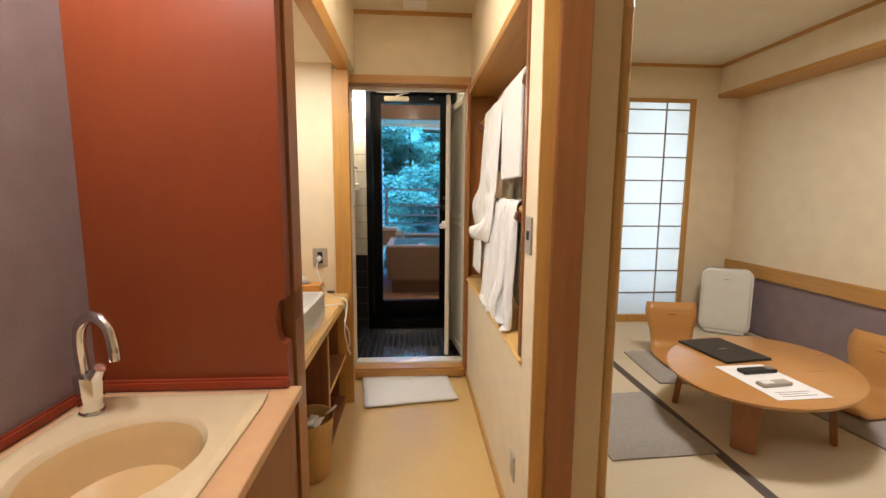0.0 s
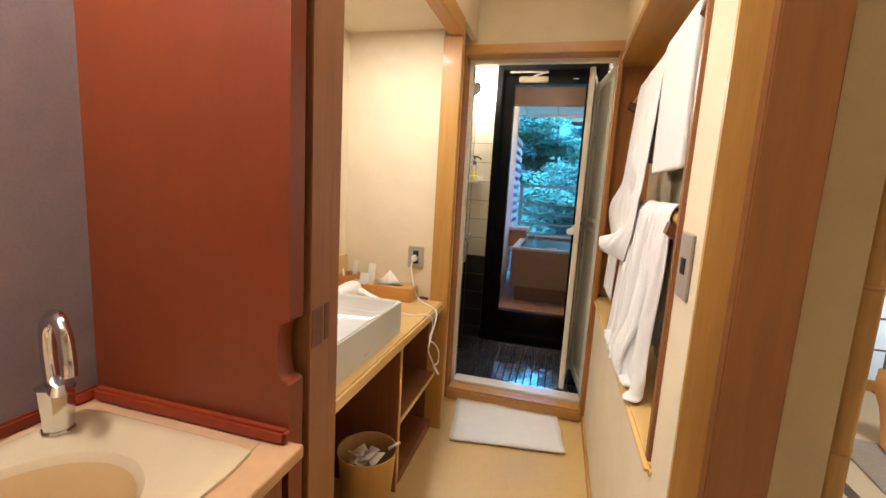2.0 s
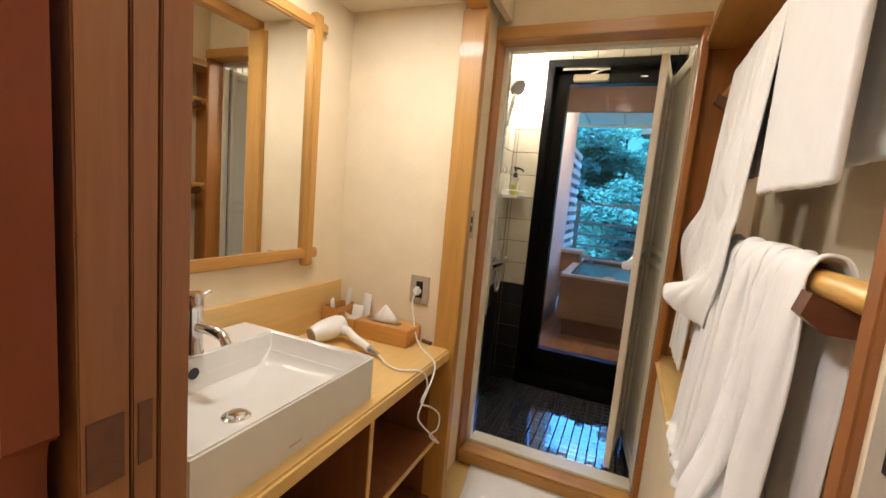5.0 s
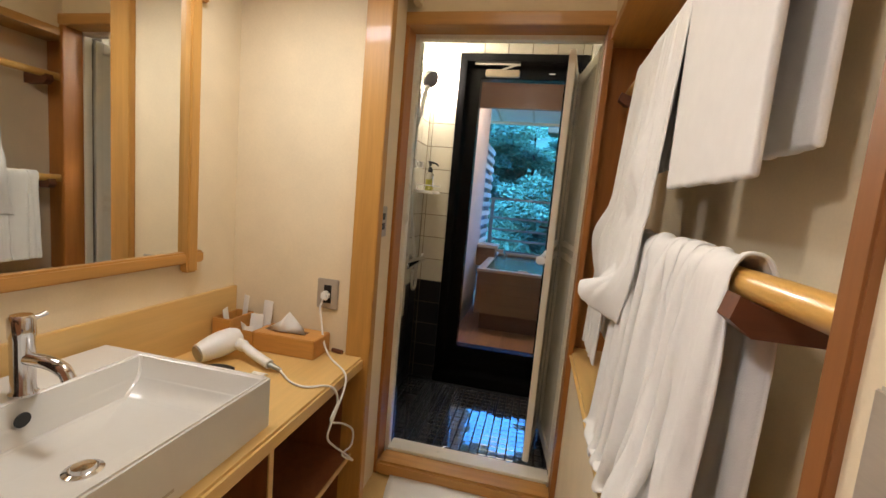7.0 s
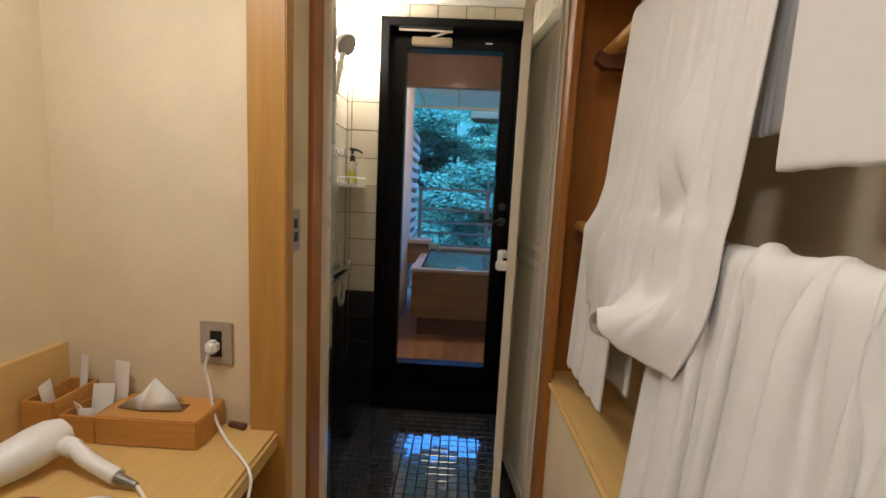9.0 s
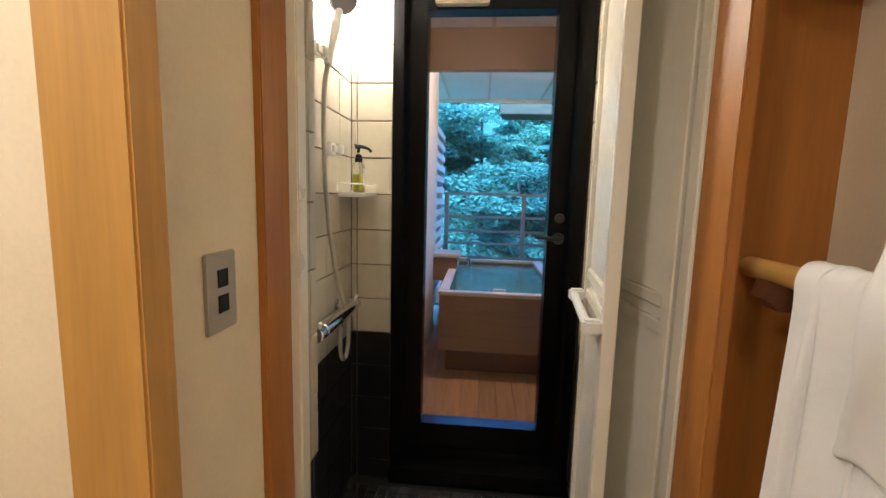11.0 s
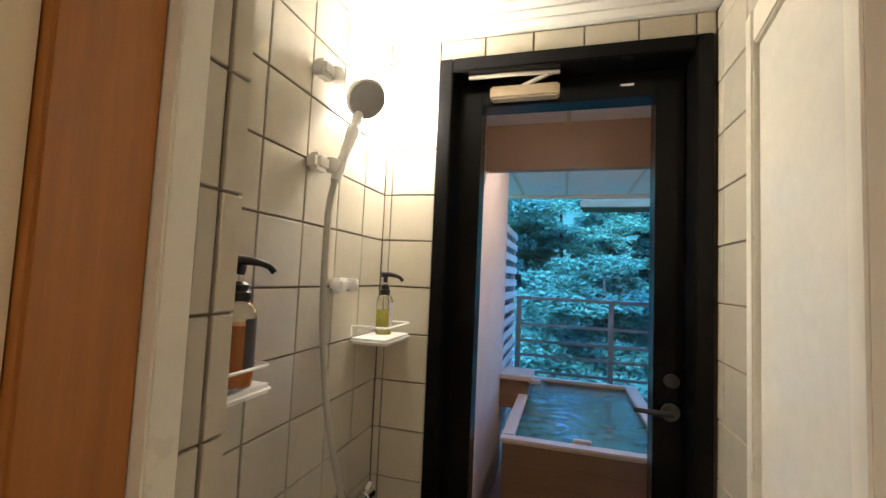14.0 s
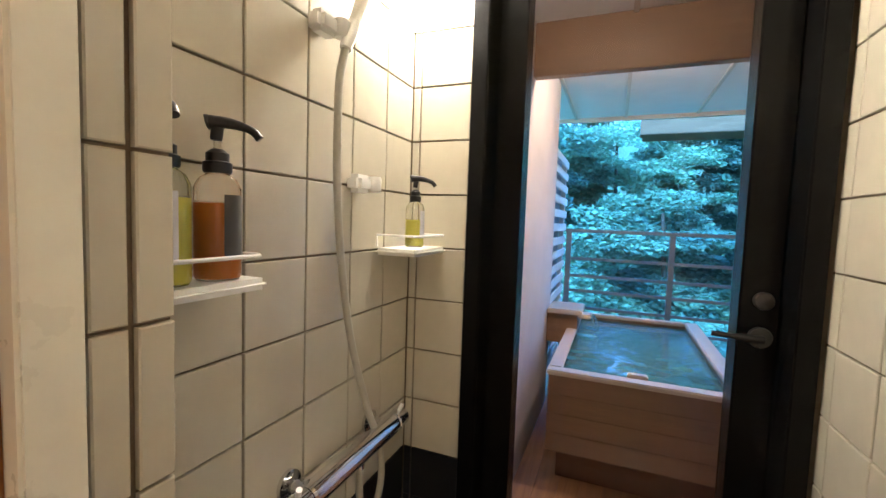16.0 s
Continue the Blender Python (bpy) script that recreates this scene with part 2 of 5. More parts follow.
def tube(bm, points, radius, steps=10, smooth=True, ends=True):
    """A round bar along points; radius may be a list."""
    pts = smooth_path(points) if smooth and len(points) > 2 else [Vector(p) for p in points]
    rad = radius if isinstance(radius, list) else [radius] * len(pts)
    side = Vector((0.31, 0.57, 0.76))
    rings = []
    for i, p in enumerate(pts):
        d = (pts[min(i + 1, len(pts) - 1)] - pts[max(i - 1, 0)]).normalized()
        u = (side - d * side.dot(d)).normalized()
        side = u
        v = d.cross(u)
        rings.append([bm.verts.new(p + rad[min(i, len(rad) - 1)] * (u * math.cos(2 * math.pi * k / steps) + v * math.sin(2 * math.pi * k / steps))) for k in range(steps)])
    for r0, r1 in zip(rings, rings[1:]):
        for k in range(steps):
            bm.faces.new((r0[k], r0[(k + 1) % steps], r1[(k + 1) % steps], r1[k]))
    if ends:
        bm.faces.new(rings[0][::-1])
        bm.faces.new(rings[-1])


def mesh_of(bm, name, mat, soft=True):
    bmesh.ops.recalc_face_normals(bm, faces=bm.faces)
    me = bpy.data.meshes.new(name)
    bm.to_mesh(me)
    bm.free()
    me.materials.append(mat)
    if soft:
        me.shade_smooth()
        me.set_sharp_from_angle(angle=radians(38))
    return me


def part(name, bm, mat, parent=None, label=""):
    ob = new(name, mesh_of(bm, name, mat))
    ob.parent = parent
    if label:
        ob["label"] = label
    return ob


def thing(name, place, label, category, group=""):
    ob = new(name)
    ob.empty_display_size = 0.05
    ob.matrix_world = Matrix.Translation(place)
    return tagged(ob, label, category, group)


def boxes(name, mat, parent, *spans, bevel=0.002, label=""):
    bm = bmesh.new()
    for lo, hi in spans:
        box(bm, lo, hi, bevel)
    return part(name, bm, mat, parent, label)


def tube_part(name, points, radius, mat, parent=None, label="", steps=10, smooth=True):
    bm = bmesh.new()
    tube(bm, points, radius, steps, smooth)
    return part(name, bm, mat, parent, label)


def lathe_part(name, profile, centre, mat, parent=None, label="", steps=24, axis="z"):
    bm = bmesh.new()
    turned(bm, profile, centre, steps, axis)
    return part(name, bm, mat, parent, label)


def structure(name, mat, label, category, *spans, bevel=0.0):
    return tagged(boxes(name, mat, None, *spans, bevel=bevel), label, category, "", "structure")


def lift(ob, base):
    """Moves a thing's parts, built in world places, under its Empty."""
    for o in ob.children:
        if o.matrix_parent_inverse == Matrix.Identity(4):
            o.matrix_parent_inverse = Matrix.Translation(base).inverted()
    return ob


def grouped(name, place, label, category, builders, group=""):
    """A thing at its base, with parts built at their world places."""
    ob = thing(name, place, label, category, group)
    for make in builders:
        make(ob)
    return lift(ob, place)

# ---- large structure ----
CEIL, ALC = 2.505, 2.07
LX, FY, RX = -0.41, 3.964, 0.61          # shower walls
structure("floor", vinyl, "pale beige vinyl floor of entrance and washroom", "floor", ((-0.9, -2.2, -0.1), (0.93, 2.97, 0.0)))
structure("wall_kitchen", purple_wall, "muted purple grey papered wall beside the sink", "wall", ((-0.86, -2.2, 0.0), (-0.70, 1.13, CEIL)))
structure("wall_alcove", plaster, "cream plaster wall behind the washbasin", "wall", ((-0.90, 1.34, 0.0), (-0.775, 2.515, CEIL)))
structure("wall_outlet", plaster, "pale cream plaster wall with the socket", "wall", ((-0.90, 2.515, 0.0), (-0.262, 2.62, CEIL)), ((-0.90, 2.62, 0), (-0.24, 2.85, CEIL)))
structure("ceiling", ceiling_paper, "beige papered ceiling", "ceiling", ((-0.9, -2.2, CEIL), (0.95, 3.05, CEIL + 0.1)))
structure("alcove_ceiling", ceiling_paper, "low cream ceiling over the washbasin", "ceiling", ((-0.9, 1.34, ALC), (-0.20, 2.515, ALC + 0.05)))
structure("wall_alcove_head", plaster, "cream plaster above the alcove beam", "wall", ((-0.20, 1.34, ALC + 0.05), (-0.172, 2.85, CEIL)))
structure("alcove_beam", wood_y, "orange wooden beam over the washbasin alcove", "trim", ((-0.232, 1.34, 2.03), (-0.165, 2.52, 2.118)), bevel=0.003)
structure("alcove_post", wood_up, "orange wooden post at the end of the counter", "trim", ((-0.26, 2.489, 0.0), (-0.165, 2.535, 2.03)), bevel=0.003)
structure("wall_end", plaster, "cream plaster wall over the shower doorway", "wall", ((-0.30, 2.872, 2.10), (0.64, 3.0, CEIL)), ((-0.9, 2.86, 0), (-0.262, 3.0, CEIL)))
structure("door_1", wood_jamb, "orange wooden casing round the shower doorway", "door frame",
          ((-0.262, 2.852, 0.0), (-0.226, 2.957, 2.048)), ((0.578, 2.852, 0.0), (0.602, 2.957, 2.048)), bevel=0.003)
structure("door_head", wood_x, "orange wooden head of the shower doorway", "door frame", ((-0.262, 2.846, 2.048), (0.64, 2.957, 2.100)), bevel=0.003)
structure("door_sill", wood_x, "raised orange wooden sill before the shower", "door sill", ((-0.226, 2.84, 0.0), (0.578, 2.957, 0.072)), bevel=0.012)
structure("baseboard", wood_y, "thin wooden baseboard", "baseboard", ((0.588, 1.21, 0.0), (0.5985, 2.84, 0.045)))
# corridor wall with the towel niche
structure("wall_niche_low", plaster, "cream plaster wall under the towel niche", "wall", ((0.60, 1.33, 0.0), (0.885, 2.957, 0.71)))
structure("wall_niche_head", plaster, "cream plaster wall over the towel niche", "wall", ((0.60, 1.33, 2.03), (0.885, 3.0, CEIL)))
structure("wall_niche_back", plaster, "cream plaster back of the towel niche", "wall", ((0.80, 1.36, 0.71), (0.885, 2.957, 2.03)))
structure("wall_niche_near", plaster, "narrow cream plaster strip beside the niche", "wall", ((0.60, 1.20, 0.0), (0.66, 1.3295, CEIL)))
structure("wall_corner_return", plaster, "cream plaster strip between post and bamboo", "wall", ((0.7355, 1.300, 0.0), (0.885, 1.3295, CEIL)))
structure("wall_niche_cheek", plaster, "cream plaster cheek behind the niche jamb", "wall", ((0.60, 1.3295, 0.71), (0.80, 1.36, 2.03)))
structure("wall_niche_far", plaster, "cream plaster beside the shower doorway", "wall", ((0.642, 2.957, 0.0), (0.885, 3.0, 2.03)))
structure("niche_shelf", wood_pale_y, "pale varnished wooden niche shelf with rounded nose", "shelf", ((0.586, 1.325, 0.712), (0.80, 2.957, 0.739)), bevel=0.010)
structure("niche_head", wood_y, "orange wooden head board of the niche", "trim", ((0.590, 1.345, 1.992), (0.80, 2.957, 2.03)), bevel=0.002)
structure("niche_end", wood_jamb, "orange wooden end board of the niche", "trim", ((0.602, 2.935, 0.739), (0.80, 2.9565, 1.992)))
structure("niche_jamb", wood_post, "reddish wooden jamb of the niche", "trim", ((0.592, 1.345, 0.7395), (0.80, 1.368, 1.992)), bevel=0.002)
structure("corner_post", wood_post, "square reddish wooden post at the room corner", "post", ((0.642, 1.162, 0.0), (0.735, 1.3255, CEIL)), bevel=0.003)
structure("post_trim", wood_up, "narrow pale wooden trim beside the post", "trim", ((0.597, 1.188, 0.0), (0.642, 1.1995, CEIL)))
structure("wall_room_side", plaster, "cream plaster wall of the tatami room", "wall", ((0.885, 1.36, 0.0), (0.93, 4.12, 2.6)))
# tatami room
structure("wall_room_far", plaster, "cream plaster wall with the paper window", "wall",
          ((0.9, 4.0, 0), (2.24, 4.12, 2.6)), ((2.94, 4.0, 0), (3.6, 4.12, 2.6)), ((2.24, 4.0, 2.25), (2.94, 4.12, 2.6)))
structure("wall_room_right", plaster, "cream plaster wall above the wooden rail", "wall", ((3.42, -2.2, 0.0), (3.6, 4.0, 2.6)))
structure("wall_back", plaster, "cream plaster wall behind the entrance", "wall", ((-0.9, -2.3, 0), (3.6, -2.2, 2.6)))
structure("room_ceiling", ceiling_paper, "beige ceiling of the tatami room", "ceiling", ((0.94, -2.2, 2.57), (3.6, 4.0, 2.67)))
structure("room_opening_head", plaster, "cream plaster over the opening to the tatami room", "wall", ((0.90, -2.2, 2.3), (0.94, 1.36, 2.6)))
structure("wainscot", purple_wall, "purple grey wainscot of the tatami room", "wall", ((3.408, -2.2, 0.05), (3.42, 4.0, 0.57)))
structure("wainscot_rail", wood_y, "orange wooden rail over the wainscot", "trim", ((3.385, -2.2, 0.57), (3.42, 4.0, 0.69)), bevel=0.003)
structure("room_beam", plaster, "boxed plaster beam along the tatami room", "wall", ((3.18, -2.2, 2.305), (3.42, 4.0, 2.57)))
structure("beam_trim", wood_y, "orange wooden trim under the boxed beam", "trim", ((3.165, -2.2, 2.27), (3.42, 4.0, 2.305)), bevel=0.002)
structure("room_cornice", wood_x, "thin wooden cornice under the ceiling", "trim", ((0.93, 3.98, 2.545), (3.18, 4.0, 2.57)), ((3.16, -2.2, 2.545), (3.18, 3.98, 2.57)))
structure("room_subfloor", tatami_edge, "floor under the tatami mats", "floor", ((0.93, -2.2, -0.1), (3.6, 4.0, 0.01)))
structure("end_cornice", wood_x, "thin wooden cornice over the shower doorway", "trim", ((-0.172, 2.855, CEIL - 0.022), (0.60, 2.872, CEIL)))
# shower room shell
structure("wall_shower_left", grout, "grouted wall under the white tiles", "wall", ((LX - 0.15, 3.09, 0.0), (LX - 0.008, FY + 0.1, 2.5)), ((LX - 0.15, 3.0, 0), (-0.228, 3.082, 2.5)))
structure("wall_shower_far", grout, "grouted wall round the garden door", "wall", ((LX - 0.1, FY + 0.008, 0.0), (-0.225, FY + 0.16, 2.5)), ((0.60, FY + 0.008, 0.0), (RX + 0.15, FY + 0.16, 2.5)), ((-0.225, FY + 0.008, 2.305), (0.60, FY + 0.16, 2.5)))
structure("wall_shower_right", grout, "grouted wall under the white tiles", "wall", ((RX + 0.008, 3.0, 0.0), (RX + 0.15, FY + 0.1, 2.5)))
structure("wall_shower_front", ivory_frame, "wall over the shower doorway", "wall", ((-0.228, 3.0, 2.06), (RX + 0.008, 3.08, 2.5)))
structure("shower_floor", grout_dark, "dark wet shower floor", "floor", ((LX - 0.1, 2.957, -0.1), (RX + 0.1, FY + 0.16, 0.022)))
bm = bmesh.new()
box(bm, (LX - 0.1, 3.0, 2.386), (RX + 0.1, FY + 0.05, 2.46))
for k in range(20):
    y = 3.0 + 0.05 * k
    box(bm, (LX, y + 0.002, 2.378), (RX, y + 0.048, 2.39), 0.002)
tagged(part("shower_ceiling", bm, slat_white), "white panelled shower ceiling", "ceiling", "", "structure")

# red panel with a half-round cut for the pull of the sliding doors
bm = bmesh.new()
edge = [(-0.86, 0.0), (-0.157, 0.0), (-0.157, 0.872)]
edge += [(-0.157 - 0.030 * math.cos(radians(a)) ** 0.5 if abs(a) < 90 else -0.157, 0.945 + 0.066 * math.sin(radians(a))) for a in range(-88, 89, 8)]
edge += [(-0.157, 1.018), (-0.157, CEIL), (-0.86, CEIL)]
front = bm.faces.new([bm.verts.new((x, 1.13, z)) for x, z in edge])
pulled = bmesh.ops.extrude_face_region(bm, geom=[front])
bmesh.ops.translate(bm, verts=[v for v in pulled["geom"] if isinstance(v, bmesh.types.BMVert)], vec=(0, 0.05, 0))
tagged(part("wall_red", bm, red_lacquer), "glossy red lacquered panel with a half-round pull cut", "wall", "", "structure")
# the shade deep in the door pocket is put into this near-black colour
structure("wall_pocket", wood_dark, "wall at the end of the door pocket, near black for its shade", "wall", ((-0.90, 1.19, 0.0), (-0.70, 1.34, CEIL)))
for k, (y0, y1, x1, mat) in enumerate(((1.195, 1.252, -0.150, door_edge_wood), (1.259, 1.292, -0.157, door_edge_wood))):
    door = grouped("sliding_door", (-0.4, (y0 + y1) / 2, 0.0), "reddish brown wooden sliding door pushed into its pocket", "door", [
        lambda o: boxes("leaf", mat, o, ((-0.69, y0, 0.004), (x1, y1, 2.03)), bevel=0.002),
        lambda o: boxes("latch_plate", walnut, o, ((x1 - 0.004, y0 + 0.007, 0.93), (x1 + 0.0015, y1 - 0.007, 1.02)), bevel=0.0005, label="dark recessed latch plate")], "sliding doors by the washroom")
structure("pocket_post", door_edge_wood, "reddish wooden post at the washroom entrance", "post", ((-0.69, 1.299, 0.0), (-0.163, 1.343, CEIL)), bevel=0.002)
structure("pocket_head", wood_x, "wooden head over the sliding doors", "trim", ((-0.70, 1.181, 2.034), (-0.165, 1.2985, 2.09)))
structure("wall_pocket_head", plaster, "plaster above the sliding doors", "wall", ((-0.70, 1.181, 2.09), (-0.165, 1.2985, CEIL)))

# white frame of the shower doorway
structure("shower_door_frame", ivory_frame, "ivory plastic frame of the folding shower door", "door frame",
          ((-0.235, 2.957, 0.05), (-0.207, 3.0, 2.06)), ((0.572, 2.957, 0.05), (0.602, 3.0, 2.06)), ((-0.207, 2.957, 2.03), (0.572, 3.0, 2.06)), ((-0.207, 2.945, 0.05), (0.572, 3.04, 0.085)), bevel=0.003)


def strut(name, a, b, z0, z1, thick, mat, parent, label="", bevel=0.003):
    """An upright board between two plan points."""
    a, b = Vector((*a, 0)), Vector((*b, 0))
    d = b - a
    bm = bmesh.new()
    box(bm, (0, -thick / 2, z0), (d.length, thick / 2, z1), bevel)
    bmesh.ops.transform(bm, verts=bm.verts, matrix=Matrix.Translation(a) @ Matrix.Rotation(math.atan2(d.y, d.x), 4, "Z"))
    return part(name, bm, mat, parent, label)


def along(a, b, f):
    return tuple(p + (q - p) * f for p, q in zip(a, b))


def fold_leaf(o, name, a, b):
    """One leaf of the folding door: stiles, rails and two frosted panes."""
    for f0, f1 in ((0, 0.09), (0.91, 1)):
        strut("stile", along(a, b, f0), along(a, b, f1), 0.09, 2.03, 0.030, ivory_frame, o)
    for z0, z1 in ((0.09, 0.15), (1.08, 1.11), (1.14, 1.17), (1.97, 2.03)):
        strut("rail", along(a, b, 0.09), along(a, b, 0.91), z0, z1, 0.024, ivory_frame, o)
    for z0, z1 in ((0.15, 1.08), (1.11, 1.14), (1.17, 1.97)):
        strut("panel", along(a, b, 0.09), along(a, b, 0.91), z0, z1, 0.008, frost, o, "frosted pale plastic panel")


PA, PB = ((0.463, 3.055), (0.505, 3.425)), ((0.586, 3.022), (0.535, 3.425))


def pull_bar(o):
    pts = [Vector((*along(*PA, 0.05), 1.085)), Vector((*along(*PA, 0.95), 1.085))]
    out = Vector((-0.045, 0.005, 0))
    bar = tube_part("handle", [pts[0] + out, pts[1] + out], 0.012, white_plastic, o, "white plastic grab bar", smooth=False)
    bm = bmesh.new()
    for p in pts:
        lo = p + out + Vector((-0.014, -0.018, -0.018))
        box(bm, lo, p + Vector((-0.014, 0.018, 0.018)), 0.006)
    part("bracket", bm, white_plastic, bar)


grouped("folding_door", (0.51, 3.2, 0.085), "ivory folding shower door with frosted panels, folded open", "door", [
    lambda o: fold_leaf(o, "leaf", *PA), lambda o: fold_leaf(o, "leaf", *PB), pull_bar])

# garden door
structure("door_2", black_door, "black frame of the garden door", "door frame",
          ((-0.225, 3.952, 0.10), (-0.178, 4.16, 2.305)), ((0.553, 3.952, 0.10), (0.600, 4.16, 2.305)), ((-0.178, 3.952, 2.258), (0.553, 4.16, 2.305)), bevel=0.004)
structure("garden_threshold", black_door, "glossy black stepped threshold of the garden door", "door sill", ((-0.225, 3.93, 0.022), (0.60, 4.16, 0.10)), ((-0.178, 4.03, 0.10), (0.553, 4.16, 0.145)), bevel=0.006)


def lever(o):
    h = lathe_part("handle", [(0.0, -0.006), (0.024, -0.006), (0.026, 0.0), (0.024, 0.012), (0.0, 0.012)], (0.512, 4.038, 1.195), door_metal, o, "dark metal lever handle", 20, "y")
    tube_part("lever_arm", [(0.512, 4.015, 1.195), (0.47, 4.008, 1.197), (0.405, 4.012, 1.20)], [0.010] * 10 + [0.007] * 20, black_plastic, h)
    lathe_part("lock", [(0.0, -0.008), (0.019, -0.006), (0.022, 0.0), (0.021, 0.012), (0.0, 0.012)], (0.514, 4.038, 1.285), door_metal, o, "dark metal thumb lock", 20, "y")


door_metal = material("dark_door_metal", (0.085, 0.082, 0.08), 0.35, 0.7, 0.08, 20, bump=0.04)
closer_brass = material("closer_brass", (0.28, 0.22, 0.14), 0.4, 0.3, 0.08, 30, bump=0.05)


def closer(o):
    c = boxes("door_closer", closer_brass, o, ((-0.06, 4.005, 2.178), (0.17, 4.05, 2.222)), bevel=0.006, label="cream door closer box")
    tube_part("closer_arm", [(0.05, 4.02, 2.222), (0.13, 4.0, 2.244), (0.17, 4.0, 2.25), (0.02, 3.992, 2.252), (-0.13, 3.99, 2.25)], 0.007, steel, c, smooth=False)


GD = grouped("garden_door", (0.19, 4.1, 0.15), "black framed glass door to the bath balcony, closed", "door", [
    lambda o: boxes("stile", black_door, o, ((-0.174, 4.05, 0.15), (-0.093, 4.14, 2.254)), bevel=0.004),
    lambda o: boxes("stile", black_door, o, ((0.466, 4.05, 0.15), (0.549, 4.14, 2.254)), bevel=0.004),
    lambda o: boxes("rail", black_door, o, ((-0.093, 4.052, 2.17), (0.466, 4.138, 2.252)), bevel=0.003),
    lambda o: boxes("rail", black_door, o, ((-0.093, 4.052, 0.152), (0.466, 4.138, 0.268)), bevel=0.003),
    lambda o: boxes("pane", pane_glass, o, ((-0.093, 4.118, 0.268), (0.466, 4.124, 2.17)), bevel=0),
    lambda o: boxes("sticker", paper, o, ((0.36, 4.048, 2.208), (0.40, 4.0515, 2.214)), bevel=0),
    lever, closer])
for o in GD.children:
    if o.name.startswith("pane"):
        o.visible_shadow = False

# shower lamp
bulb = glow("lamp_globe", (1.0, 0.91, 0.80), 118)
grouped("wall_lamp", (-0.315, FY - 0.01, 2.13), "small round frosted wall lamp, lit", "lamp", [
    lambda o: lathe_part("base", [(0.03, -0.012), (0.032, 0.0), (0.02, 0.004)], (-0.315, FY - 0.012, 2.13), white_plastic, o, "", 20, "y"),
    lambda o: lathe_part("globe", [(0.045 * math.sin(radians(a)) + 0.0005, -0.045 * math.cos(radians(a))) for a in range(0, 181, 15)], (-0.315, FY - 0.065, 2.13), bulb, o, "glowing frosted globe")])

# ---- shower fittings ----


def hook(place, group):
    x, y, z = place
    def build(o):
        boxes("block", white_plastic, o, ((x, y - 0.046, z - 0.022), (x + 0.040, y + 0.016, z + 0.020)), bevel=0.010)
        bm = bmesh.new()
        turned(bm, [(0.014, -0.018), (0.017, -0.012), (0.017, 0.012), (0.014, 0.018)], (x + 0.040, y + 0.018, z), 16)
        part("cradle", bm, white_plastic, o)
    return grouped("shower_hook", (x, y, z), "ivory plastic shower bracket on white tiles", "bracket", [build], group)


for place in ((LX + 0.001, 3.53, 2.07), (LX + 0.001, 3.67, 1.533), (LX + 0.001, 3.53, 1.835)):
    hook(place, "shower brackets on the wall")


spray_grey = material("spray_face_grey", (0.36, 0.35, 0.36), 0.45, 0.2, 0.06, 60, bump=0.3, fine=300)


def shower(o):
    a, b = Vector((-0.36, 3.548, 1.795)), Vector((-0.348, 3.632, 2.000))
    h = tube_part("handle", [a, along(a, b, 0.35), along(a, b, 0.8), b], [0.012, 0.013, 0.014, 0.015, 0.015, 0.014, 0.013, 0.013, 0.012, 0.012, 0.013, 0.014, 0.015, 0.016, 0.017, 0.018] * 2, white_plastic, o, "white shower handle", 14)
    n = Vector((0.62, -0.40, -0.55)).normalized()
    c = b + Vector((0.012, 0.012, 0.045))
    for nm, mat, prof in (("head", white_plastic, [(0.001, -0.040), (0.028, -0.038), (0.050, -0.022), (0.057, 0.0), (0.055, 0.006)]), ("spray_face", spray_grey, [(0.051, 0.0055), (0.050, 0.0095), (0.001, 0.011)])):
        bm = bmesh.new()
        turned(bm, prof, (0, 0, 0), 28)
        bmesh.ops.transform(bm, verts=bm.verts, matrix=Matrix.Translation(c) @ n.to_track_quat("Z", "Y").to_matrix().to_4x4())
        part(nm, bm, mat, o)
    tube_part("hose", [a, (-0.372, 3.545, 1.70), (-0.378, 3.56, 1.45), (-0.372, 3.60, 1.2), (-0.358, 3.66, 1.0), (-0.348, 3.70, 0.90), (-0.345, 3.715, 0.80),
                       (-0.345, 3.685, 0.735), (-0.345, 3.635, 0.745), (-0.345, 3.615, 0.81), (-0.345, 3.615, 0.90)], 0.0085, hose_grey, o, "grey ribbed shower hose", 12)


grouped("hand_shower", (-0.36, 3.55, 1.79), "white hand shower with grey hose in its bracket", "shower", [shower])


def mixer(o):
    b = lathe_part("body", [(0.022, -0.17), (0.026, -0.165), (0.026, 0.165), (0.022, 0.17)], (-0.345, 3.60, 0.915), chrome, o, "", 20, "y")
    for y, s in ((3.405, -1), (3.795, 1)):
        lathe_part("knob", [(0.019, -0.024), (0.025, -0.020), (0.025, 0.020), (0.019, 0.024)], (-0.345, y, 0.915), chrome, o, "chrome control knob", 14, "y")
        tube_part("lever", [(-0.345, y, 0.93), (-0.335, y + s * 0.008, 0.955)], 0.006, white_plastic, o, smooth=False)
    for y in (3.45, 3.75):
        lathe_part("union", [(0.030, 0.0), (0.030, 0.008), (0.014, 0.014), (0.014, 0.05)], (LX + 0.0005, y, 0.915), chrome, o, "chrome wall union", 18, "x")
    tube_part("outlet_bend", [(-0.345, 3.615, 0.90), (-0.345, 3.615, 0.875)], 0.010, chrome, o, smooth=False)


grouped("shower_mixer", (-0.345, 3.6, 0.9), "chrome thermostatic shower mixer bar on the tiles", "tap", [mixer])


